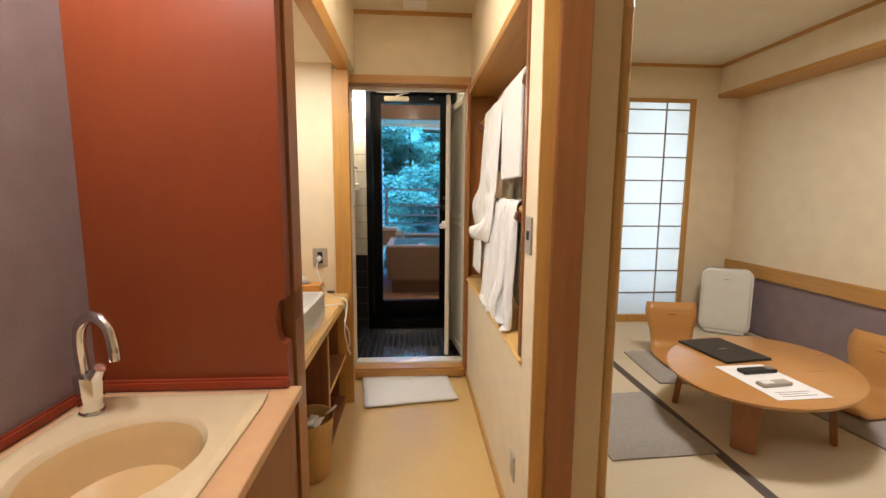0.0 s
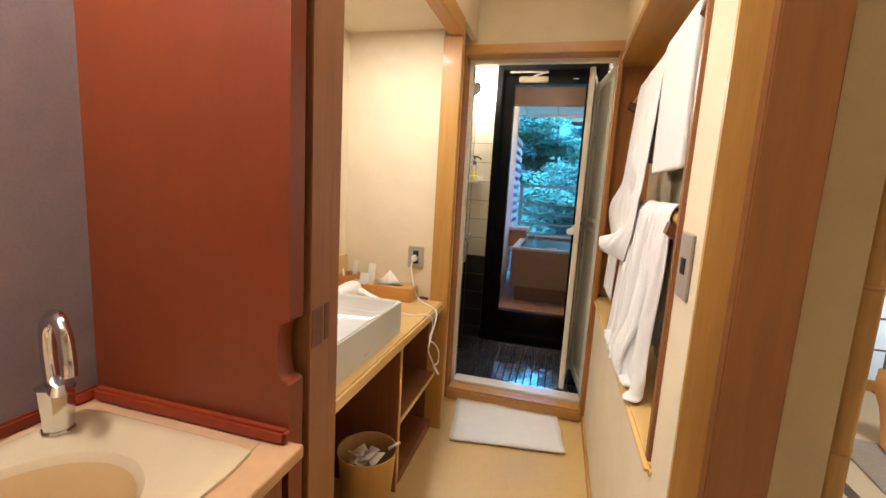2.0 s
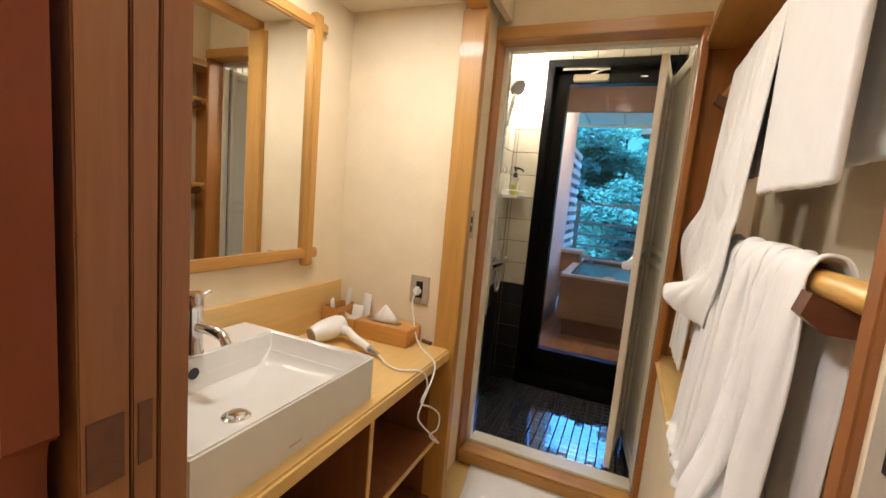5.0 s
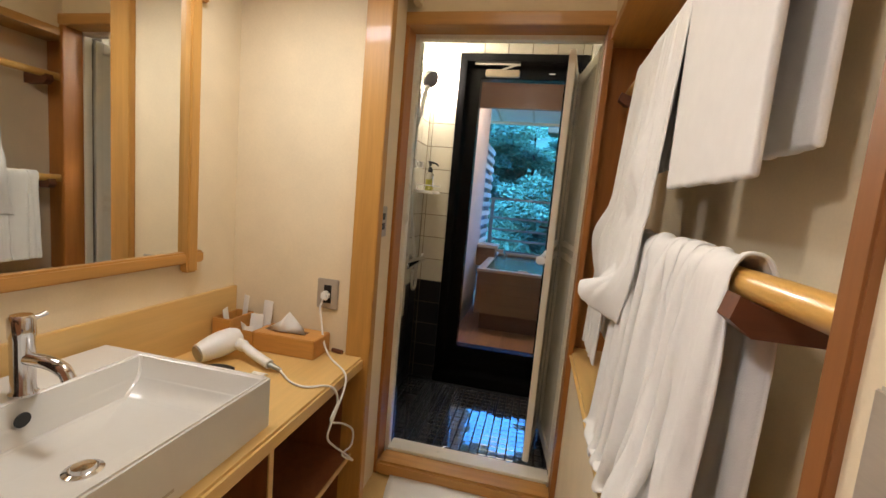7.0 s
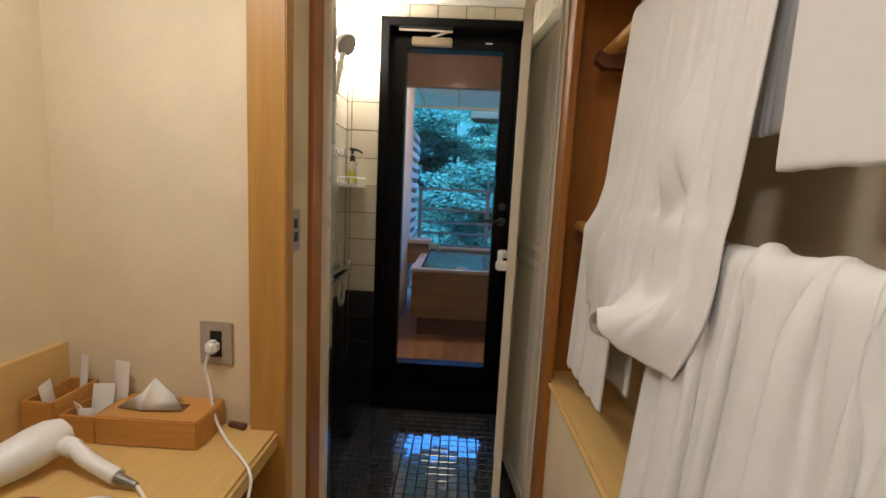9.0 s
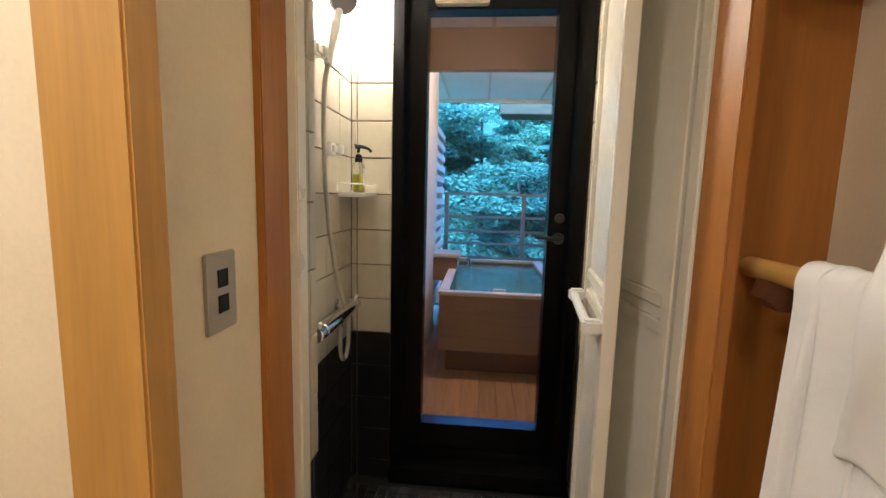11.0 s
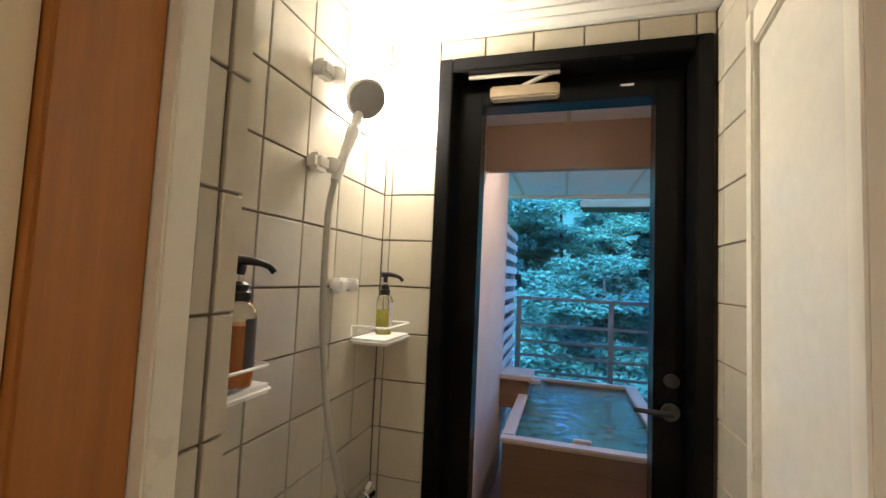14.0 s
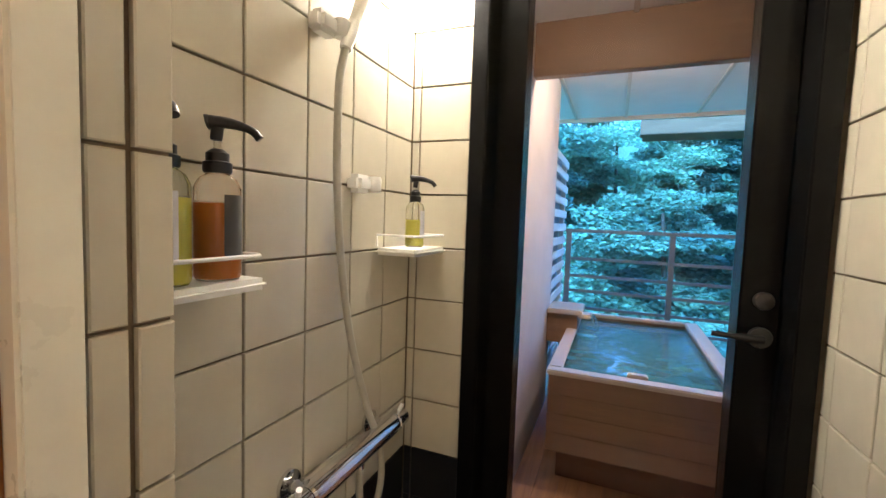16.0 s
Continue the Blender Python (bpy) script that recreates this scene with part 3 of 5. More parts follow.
def pump_bottle(name, place, r, h, tall, liquid, fill, label, cap=black_plastic, turn=0.0):
    x, y, z = place
    def build(o):
        lathe_part("bottle", [(r * 0.9, 0.0), (r, 0.006), (r, h * 0.86), (r * 0.8, h * 0.95), (r * 0.45, h)], (x, y, z), bottle_clear if liquid else cap, o, "clear plastic bottle" if liquid else "")
        if liquid:
            lathe_part("liquid", [(r * 0.86, 0.003), (r * 0.93, 0.008), (r * 0.93, h * fill)], (x, y, z), liquid, o)
            bm = bmesh.new()
            for k in range(9):
                a0 = turn + 0.16 * (k - 4)
                pts = [(x + r * 1.02 * math.cos(a), y + r * 1.02 * math.sin(a), q) for a, q in ((a0, z + h * 0.2), (a0 + 0.16, z + h * 0.2), (a0 + 0.16, z + h * 0.8), (a0, z + h * 0.8))]
                bm.faces.new([bm.verts.new(p) for p in pts])
            bmesh.ops.remove_doubles(bm, verts=bm.verts, dist=0.0001)
            part("label", bm, label_dark if liquid is liquid_orange else label_pale, o)
        lathe_part("collar", [(r * 0.56, 0.0), (r * 0.62, 0.003), (r * 0.62, 0.015), (r * 0.5, 0.017), (r * 0.5, 0.028), (r * 0.26, 0.034)], (x, y, z + h), cap, o)
        tube_part("stem", [(x, y, z + h + 0.028), (x, y, z + h + tall)], r * 0.16, cap if liquid is None else bottle_clear, o, smooth=False)
        bm = bmesh.new()
        tube(bm, [(-0.016, 0, 0.006), (-0.010, 0, 0.008), (0.010, 0, 0.011), (0.030, 0, 0.010), (0.046, 0, 0.006), (0.056, 0, -0.003)], [0.006, 0.009, 0.011, 0.0115, 0.0115, 0.011, 0.011, 0.010, 0.010, 0.010, 0.0095, 0.009, 0.009, 0.009, 0.0085, 0.0085, 0.008, 0.008, 0.008, 0.0075, 0.0075, 0.007, 0.007, 0.007, 0.0065, 0.0065, 0.006, 0.006], 10)
        turned(bm, [(r * 0.24, -0.016), (r * 0.27, -0.012), (r * 0.27, 0.002)], (0, 0, 0), 14)
        bmesh.ops.transform(bm, verts=bm.verts, matrix=Matrix.Translation((x, y, z + h + tall)) @ Matrix.Rotation(turn + 0.5, 4, "Z") @ Matrix.Rotation(0.12, 4, "Y"))
        part("pump_head", bm, cap, o)
    return grouped(name, place, label, "bottle", [build], "pump bottles")


label_pale = material("label_pale", (0.62, 0.62, 0.68), 0.5, 0, 0.05, 20, bump=0.02)
label_dark = material("label_dark", (0.06, 0.055, 0.05), 0.5, 0, 0.1, 20, bump=0.02)


def wire_shelf(lo, hi, group):
    x0, y0, z = lo
    x1, y1 = hi
    def build(o):
        boxes("tray", white_plastic, o, ((x0, y0, z - 0.018), (x1, y1, z)), bevel=0.008)
        r = z + 0.034
        tube_part("rail", [(x0 + 0.004, y0 + 0.01, r - 0.03), (x0 + 0.004, y0 + 0.01, r), (x1 - 0.012, y0 + 0.008, r), (x1 - 0.006, y0 + 0.02, r), (x1 - 0.006, y1 - 0.015, r), (x1 - 0.02, y1 - 0.005, r), (x0 + 0.006, y1 - 0.006, r), (x0 + 0.004, y1 - 0.006, r - 0.034)], 0.003, white_plastic, o, "thin white guard rail", 8, False)
    return grouped("shower_shelf", (x0, y0, z - 0.018), "small white plastic shelf with a guard rail on the tiles", "shelf", [build], group)


wire_shelf((LX + 0.002, 3.755, 1.376), (-0.285, FY - 0.004), "shower shelves")
wire_shelf((LX + 0.002, 3.100, 1.358), (-0.312, 3.300), "shower shelves")
pump_bottle("shampoo_bottle", (-0.352, 3.88, 1.377), 0.026, 0.125, 0.055, liquid_yellow, 0.6, "clear pump bottle of yellow liquid on a shelf", turn=0.1)
pump_bottle("soap_bottle", (-0.355, 3.243, 1.359), 0.031, 0.150, 0.062, liquid_orange, 0.72, "clear pump bottle of orange liquid on a shelf", turn=0.2)
pump_bottle("conditioner_bottle", (-0.360, 3.168, 1.359), 0.031, 0.150, 0.066, liquid_yellow, 0.75, "clear pump bottle of pale yellow liquid on a shelf", turn=-0.9)

bm = bmesh.new()
turned(bm, [(0.045, 0.0), (0.045, 0.004), (0.036, 0.005), (0.034, 0.002)], (-0.29, 3.617, 0.022), 24)
tagged(part("floor_drain", bm, black_plastic), "round black drain cover in the shower floor", "drain")

# ---- washroom ----
structure("washbasin_counter", wood_pale_y, "pale varnished wooden washroom counter", "counter", ((-0.775, 1.34, 0.663), (-0.186, 2.515, 0.713)), bevel=0.008)
structure("counter_splashback", wood_pale_y, "pale wooden splashback board", "trim", ((-0.775, 1.34, 0.7135), (-0.757, 2.515, 0.912)), bevel=0.002)
structure("counter_back", wood_cab, "dark reddish panel under the counter", "panel", ((-0.775, 1.34, 0.0), (-0.765, 2.515, 0.663)))
structure("counter_end", wood_cab, "dark reddish end panel under the counter", "panel", ((-0.765, 2.490, 0.0), (-0.225, 2.5155, 0.663)), ((-0.765, 1.34, 0.0), (-0.225, 1.36, 0.663)))


def open_cabinet(o):
    boxes("divider", wood_cab, o, ((-0.765, 1.955, 0.0), (-0.214, 1.975, 0.662)))
    boxes("divider_edge", wood_pale_x, o, ((-0.214, 1.955, 0.0), (-0.209, 1.975, 0.662)), bevel=0.001, label="pale edge strip")
    boxes("shelf", wood_cab, o, ((-0.765, 1.975, 0.305), (-0.214, 2.489, 0.325)))
    boxes("shelf_edge", wood_pale_x, o, ((-0.214, 1.975, 0.305), (-0.209, 2.489, 0.325)), bevel=0.001, label="pale edge strip")
    boxes("bottom", wood_cab, o, ((-0.765, 1.975, 0.0), (-0.220, 2.489, 0.05)))


grouped("open_cabinet", (-0.49, 2.2, 0.0), "dark reddish open shelf cabinet under the counter", "cabinet", [open_cabinet])


def basin(o):
    bm = bmesh.new()
    x0, x1, y0, y1, z0, z1 = -0.745, -0.222, 1.385, 1.968, 0.7135, 0.845
    outer = [(x0, y0), (x1, y0), (x1, y1), (x0, y1)]
    def loop(pts, z):
        return [bm.verts.new((x, y, z)) for x, y in pts]
    def inset(a, b, c, d):
        return [(x0 + a, y0 + b), (x1 - c, y0 + b), (x1 - c, y1 - d), (x0 + a, y1 - d)]
    rows = [loop(outer, z0), loop(outer, z1), loop(inset(0.135, 0.014, 0.014, 0.014), z1 - 0.001), loop(inset(0.15, 0.03, 0.035, 0.035), z1 - 0.055), loop(inset(0.17, 0.055, 0.085, 0.09), z1 - 0.088), loop(inset(0.25, 0.2, 0.17, 0.24), z1 - 0.098)]
    for r0, r1 in zip(rows, rows[1:]):
        for k in range(4):
            bm.faces.new((r0[k], r0[(k + 1) % 4], r1[(k + 1) % 4], r1[k]))
    bm.faces.new(rows[-1])
    bm.faces.new(rows[0][::-1])
    edges = [e for e in bm.edges if not all(abs(v.co.z - z0) < 1e-4 for v in e.verts)]
    bmesh.ops.bevel(bm, geom=edges, offset=0.005, segments=3, affect="EDGES")
    part("bowl", bm, ceramic, o)
    lathe_part("drain", [(0.034, 0.0), (0.034, 0.003), (0.026, 0.006), (0.024, 0.003), (0.020, 0.012), (0.001, 0.014)], (-0.41, 1.648, 0.7465), chrome, o, "chrome pop-up drain")
    lathe_part("overflow", [(0.0005, -0.003), (0.014, -0.003), (0.016, 0.0)], (-0.588, 1.665, 0.806), black_plastic, o, "", 18, "x")
    boxes("name_mark", steel, o, ((-0.2225, 1.63, 0.735), (-0.2212, 1.67, 0.741)), bevel=0)


grouped("washbasin", (-0.48, 1.67, 0.713), "white rectangular ceramic washbasin on the counter", "basin", [basin])


def basin_tap(o):
    lathe_part("body", [(0.024, 0.0), (0.025, 0.004), (0.021, 0.012), (0.021, 0.120), (0.023, 0.128), (0.023, 0.165), (0.018, 0.172)], (-0.622, 1.690, 0.8455), chrome, o)
    tube_part("spout", [(-0.610, 1.69, 0.925), (-0.56, 1.692, 0.925), (-0.52, 1.694, 0.915), (-0.505, 1.695, 0.895)], [0.014] * 18 + [0.013] * 8, chrome, o, "", 16)
    tube_part("lever", [(-0.622, 1.70, 1.0), (-0.619, 1.735, 1.012)], 0.0055, chrome, o, smooth=False)


grouped("basin_tap", (-0.648, 1.69, 0.845), "chrome single-lever basin tap", "tap", [basin_tap])
dark_glass = material("brown_bottle", (0.035, 0.018, 0.012), 0.15, 0, 0.1, 20, bump=0.0)
pump_bottle("hand_soap", (-0.610, 1.595, 0.8455), 0.029, 0.130, 0.05, None, 0, "dark brown pump bottle of hand soap on the basin", dark_glass, -0.3)


def mirror(o):
    xw = -0.774
    boxes("glass", mirror_glass, o, ((xw, 1.40, 1.06), (xw + 0.012, 2.26, 1.93)), bevel=0, label="clear mirror glass")
    boxes("upright", wood_up, o, ((xw, 2.243, 1.005), (xw + 0.036, 2.288, 1.965)), bevel=0.006)
    boxes("upright", wood_up, o, ((xw, 1.372, 1.005), (xw + 0.036, 1.417, 1.965)), bevel=0.006)
    boxes("crosspiece", wood_y, o, ((xw, 1.345, 1.035), (xw + 0.028, 2.325, 1.075)), bevel=0.006)
    boxes("crosspiece", wood_y, o, ((xw, 1.345, 1.905), (xw + 0.028, 2.325, 1.945)), bevel=0.006)


grouped("wall_mirror", (-0.774, 1.83, 1.0), "wall mirror in a crossed pale wooden frame", "mirror", [mirror])


def plate(name, lo, hi, out, label, windows, extra=None):
    """A wall plate; out: the axis and side it faces; windows: spans on the plate, as fractions of its width and height."""
    axis, side = out
    def build(o):
        boxes("plate", steel, o, (lo, hi), bevel=0.003)
        for u0, u1, v0, v1, mat in windows:
            a, b = list(lo), list(hi)
            w = 1 - axis
            a[w], b[w] = lo[w] + (hi[w] - lo[w]) * u0, lo[w] + (hi[w] - lo[w]) * u1
            a[2], b[2] = lo[2] + (hi[2] - lo[2]) * v0, lo[2] + (hi[2] - lo[2]) * v1
            face = hi[axis] if side > 0 else lo[axis]
            a[axis], b[axis] = face - 0.001, face + 0.001 + 0.0012 * side
            if side < 0:
                a[axis], b[axis] = face - 0.0022, face + 0.001
            boxes("rocker", mat, o, (a, b), bevel=0.0006)
    return grouped(name, [(p + q) / 2 for p, q in zip(lo, hi)], label, "switch" if "switch" in name else "socket", [build])


plate("wall_socket", (-0.400, 2.508, 0.874), (-0.312, 2.515, 0.990), (1, -1), "grey metal socket plate with a plug", [(0.33, 0.67, 0.2, 0.8, black_plastic)])
plate("light_switch", (-0.24, 2.690, 1.150), (-0.234, 2.770, 1.278), (0, 1), "grey metal plate with two dark switches", [(0.36, 0.68, 0.56, 0.78, black_plastic), (0.36, 0.68, 0.24, 0.46, black_plastic)])
plate("light_switch", (0.594, 1.248, 1.122), (0.60, 1.326, 1.248), (0, -1), "grey metal plate with one dark switch", [(0.33, 0.66, 0.38, 0.62, black_plastic)])
plate("wall_socket", (0.594, 1.385, 0.215), (0.60, 1.452, 0.325), (0, -1), "grey metal socket plate near the floor", [(0.33, 0.66, 0.2, 0.8, steel)])


def open_tray(name, o, x0, x1, y0, y1, z0, z1, wall=0.006):
    """A small wooden compartment, open at the top."""
    return boxes(name, wood_box, o, ((x0, y0, z0), (x1, y0 + wall, z1)), ((x0, y1 - wall, z0), (x1, y1, z1)), ((x0, y0 + wall, z0), (x0 + wall, y1 - wall, z1)),
                 ((x1 - wall, y0 + wall, z0), (x1, y1 - wall, z1)), ((x0 + wall, y0 + wall, z0), (x1 - wall, y1 - wall, z0 + wall)), bevel=0.0015)


def tissue_box(o):
    open_tray("tall_compartment", o, -0.748, -0.672, 2.372, 2.508, 0.7135, 0.818)
    open_tray("sachet_compartment", o, -0.671, -0.585, 2.385, 2.508, 0.7135, 0.782)
    boxes("tissue_case", wood_box, o, ((-0.584, 2.385, 0.7135), (-0.335, 2.508, 0.784)), bevel=0.003)
    boxes("slot", walnut, o, ((-0.53, 2.43, 0.783), (-0.40, 2.465, 0.7853)), bevel=0)


grouped("tissue_holder", (-0.54, 2.45, 0.713), "orange wooden amenity and tissue box on the counter", "box", [tissue_box])


def sheet(name, pts, mat, label, category, thick=0.002, group=""):
    """A thin folded sheet from a small grid of corners."""
    bm = bmesh.new()
    rows = [[bm.verts.new(p) for p in row] for row in pts]
    for r0, r1 in zip(rows, rows[1:]):
        for k in range(len(r0) - 1):
            bm.faces.new((r0[k], r0[k + 1], r1[k + 1], r1[k]))
    ob = tagged(part(name, bm, mat), label, category, group)
    sol = ob.modifiers.new("thickness", "SOLIDIFY")
    sol.thickness = thick
    return ob


sheet("tissue", [[(-0.56, 2.425, 0.788), (-0.49, 2.415, 0.790), (-0.395, 2.430, 0.787)], [(-0.505, 2.440, 0.822), (-0.472, 2.443, 0.862), (-0.430, 2.448, 0.815)], [(-0.53, 2.468, 0.790), (-0.48, 2.475, 0.806), (-0.42, 2.470, 0.788)]], paper, "white tissue sticking out of the wooden box", "tissue", 0.001)


def sachet(x, y, z, w, h, lean, turn, name, label):
    """A crimped paper sachet standing in its compartment, a little pillowed."""
    bm = bmesh.new()
    m = pose(x, y, z, lean, 0, turn)
    front, rear = [], []
    for j in range(6):
        v = j / 5
        for grid, side in ((front, -1), (rear, 1)):
            grid.append([bm.verts.new(m @ Vector(((i / 4 - 0.5) * w + 0.002 * noise.noise(Vector((i, j, x * 50))), side * (0.0008 + 0.006 * math.sin(math.pi * v) * math.sin(math.pi * i / 4)), v * h))) for i in range(5)])
    for grid in (front, rear):
        for r0, r1 in zip(grid, grid[1:]):
            for k in range(4):
                bm.faces.new((r0[k], r0[k + 1], r1[k + 1], r1[k]))
    rim = lambda g: g[0] + [r[-1] for r in g[1:]] + g[-1][-2::-1] + [r[0] for r in g[-2:0:-1]]
    a, b = rim(front), rim(rear)
    for k in range(len(a)):
        bm.faces.new((a[k], a[(k + 1) % len(a)], b[(k + 1) % len(a)], b[k]))
    return tagged(part(name, bm, paper), label, "toiletry", "toiletries in the wooden box")


sachet(-0.700, 2.480, 0.7205, 0.036, 0.165, -5, -25, "toothbrush_packet", "narrow white wrapped packet standing in the tall compartment")
sachet(-0.712, 2.420, 0.7205, 0.050, 0.125, 8, -70, "cotton_packet", "white wrapped packet leaning in the tall compartment")
sachet(-0.600, 2.480, 0.7205, 0.046, 0.155, -6, -12, "razor_packet", "tall white crumpled packet standing in the sachet compartment")
sachet(-0.635, 2.420, 0.7205, 0.046, 0.080, 10, -30, "sachet", "small white sachet in the wooden box")
sachet(-0.612, 2.402, 0.7205, 0.034, 0.076, 4, 20, "sachet", "small white sachet in the wooden box")
sachet(-0.625, 2.450, 0.7205, 0.050, 0.105, -12, 8, "sachet", "white sachet leaning on the tissue case")


def dryer(o):
    a, b = Vector((-0.648, 2.195, 0.754)), Vector((-0.598, 2.338, 0.782))
    bm = bmesh.new()
    tube(bm, [along(a, b, f) for f in (0, 0.15, 0.35, 0.6, 0.8, 0.95, 1.0)], [0.031, 0.036, 0.042, 0.044, 0.041, 0.030, 0.012], 18, False)
    body = part("barrel", bm, white_plastic, o)
    tube_part("nozzle", [along(a, b, -0.03), along(a, b, 0.02)], [0.027, 0.030], stone_grey, body, "", 18, False)
    tube_part("grip", [along(a, b, 0.72), (-0.55, 2.295, 0.762), (-0.50, 2.275, 0.752), (-0.42, 2.252, 0.735)], [0.020] * 9 + [0.016] * 9, white_plastic, o, "", 14)
    tube_part("strain_relief", [(-0.42, 2.252, 0.735), (-0.372, 2.242, 0.728)], [0.011, 0.006], stone_grey, o, "", 12, False)


grouped("hair_dryer", (-0.55, 2.25, 0.7135), "white hair dryer lying on the counter", "hair dryer", [dryer])
tagged(tube_part("dryer_cord", [(-0.372, 2.242, 0.726), (-0.31, 2.20, 0.718), (-0.25, 2.185, 0.718), (-0.195, 2.219, 0.717), (-0.172, 2.235, 0.70), (-0.168, 2.25, 0.65), (-0.170, 2.214, 0.607), (-0.170, 2.31, 0.548), (-0.172, 2.40, 0.475), (-0.172, 2.395, 0.42), (-0.172, 2.32, 0.43), (-0.170, 2.415, 0.35), (-0.172, 2.337, 0.425), (-0.168, 2.25, 0.50), (-0.166, 2.19, 0.565), (-0.166, 2.22, 0.61), (-0.166, 2.29, 0.678), (-0.185, 2.33, 0.717), (-0.29, 2.43, 0.718), (-0.335, 2.46, 0.76), (-0.36, 2.48, 0.83), (-0.372, 2.485, 0.88), (-0.36, 2.49, 0.925)], 0.0035, white_plastic, None, "", 8), "white power cord hanging over the counter edge", "cord")
tagged(boxes("plug", white_plastic, None, ((-0.372, 2.476, 0.912), (-0.342, 2.5075, 0.946)), bevel=0.008), "white plug in the wall socket", "plug")
bm = bmesh.new()
tube(bm, [(-0.60, 2.06, 0.722), (-0.56, 2.12, 0.735), (-0.51, 2.15, 0.735), (-0.46, 2.15, 0.720)], [0.004] * 6 + [0.022] * 14 + [0.012] * 6, 10)
tagged(part("black_pouch", bm, black_plastic), "small black pouch lying beside the basin", "pouch")
sheet("used_tissue", [[(-0.44, 2.16, 0.716), (-0.40, 2.17, 0.717)], [(-0.435, 2.19, 0.735), (-0.40, 2.20, 0.728)], [(-0.44, 2.22, 0.716), (-0.405, 2.225, 0.716)]], paper, "crumpled white tissue on the counter", "tissue", 0.003)
tagged(tube_part("wooden_clip", [(-0.315, 2.495, 0.722), (-0.27, 2.485, 0.722)], 0.008, walnut, None, "", 8, False), "small brown wooden clip on the counter", "clip")

bin_mat = wood("bin_veneer", (0.55, 0.34, 0.13), "z", 0.5, 0.12)


def bin_build(o):
    bm = bmesh.new()
    turned(bm, [(0.001, 0.004), (0.085, 0.0), (0.088, 0.004), (0.112, 0.285), (0.115, 0.29), (0.110, 0.29), (0.106, 0.28), (0.084, 0.012), (0.001, 0.010)], (-0.275, 1.80, 0.0), 36, cap=False)
    part("shell", bm, bin_mat, o)


grouped("waste_bin", (-0.275, 1.80, 0.0), "round pale wooden waste bin with paper inside", "bin", [bin_build])
rnd = random.Random(4)
for k in range(4):
    cx, cy, cz = -0.275 + rnd.uniform(-0.04, 0.04), 1.80 + rnd.uniform(-0.05, 0.05), 0.24 + 0.012 * k
    pts = [[(cx + 0.035 * i + rnd.uniform(-0.012, 0.012), cy + 0.035 * j + rnd.uniform(-0.012, 0.012), cz + rnd.uniform(-0.02, 0.035)) for i in (-1, 0, 1)] for j in (-1, 0, 1)]
    sheet("waste_paper", pts, paper, "crumpled white paper in the waste bin", "paper", 0.002, "waste papers")
sheet("waste_card", [[(-0.215, 1.86, 0.27), (-0.18, 1.89, 0.285)], [(-0.19, 1.80, 0.31), (-0.155, 1.83, 0.33)]], paper, "white card sticking out of the waste bin", "card", 0.01)

# bath mat
bm = bmesh.new()
corners = [Vector((-0.155, 2.865, 0)), Vector((0.455, 2.835, 0)), Vector((0.497, 2.485, 0)), Vector((-0.085, 2.402, 0))]
grid = []
for j in range(13):
    row = []
    for i in range(19):
        u, v = i / 18, j / 12
        p = corners[0] * (1 - u) * (1 - v) + corners[1] * u * (1 - v) + corners[2] * u * v + corners[3] * (1 - u) * v
        n = noise.noise(p * 9) * 0.004 + noise.noise(p * 30) * 0.0015
        row.append(bm.verts.new((p.x + noise.noise(p * 6) * 0.008, p.y + noise.noise(p * 5 + Vector((3, 0, 0))) * 0.008, 0.010 + n)))
    grid.append(row)
for r0, r1 in zip(grid, grid[1:]):
    for k in range(18):
        bm.faces.new((r0[k], r0[k + 1], r1[k + 1], r1[k]))
ob = tagged(part("bath_mat", bm, terry), "white towelling bath mat on the floor", "bath mat")
ob.modifiers.new("thickness", "SOLIDIFY").thickness = 0.008

# ---- towel bars and towels ----
for z, x, y0, y1, brackets in ((1.258, 0.668, 1.42, 2.935, (1.60, 2.83)), (1.800, 0.690, 1.46, 2.935, (1.62, 2.84))):
    def bar(o):
        tube_part("bar", [(x, y0, z), (x, y1, z)], 0.019, wood_bar, o, "pale varnished round bar", 18, False)
        for y in brackets:
            bm = bmesh.new()
            vs = []
            for yy in (y - 0.018, y + 0.018):
                vs.append([bm.verts.new((px, yy, pz)) for px, pz in ((0.80, z - 0.055), (0.80, z + 0.01), (x + 0.024, z - 0.012), (x + 0.012, z - 0.018), (x - 0.012, z - 0.018), (x - 0.038, z - 0.006), (x - 0.046, z - 0.035), (x - 0.02, z - 0.055))])
            bm.faces.new(vs[0])
            bm.faces.new(vs[1][::-1])
            for k in range(8):
                bm.faces.new((vs[0][k], vs[1][k], vs[1][(k + 1) % 8], vs[0][(k + 1) % 8]))
            part("bracket", bm, walnut, o, "dark wooden bracket")
    grouped("towel_bar", (0.8, (y0 + y1) / 2, z), "round pale wooden towel bar on dark brackets", "towel bar", [bar], "towel bars in the niche")


SHELF_X, SHELF_Z = 0.578, 0.746


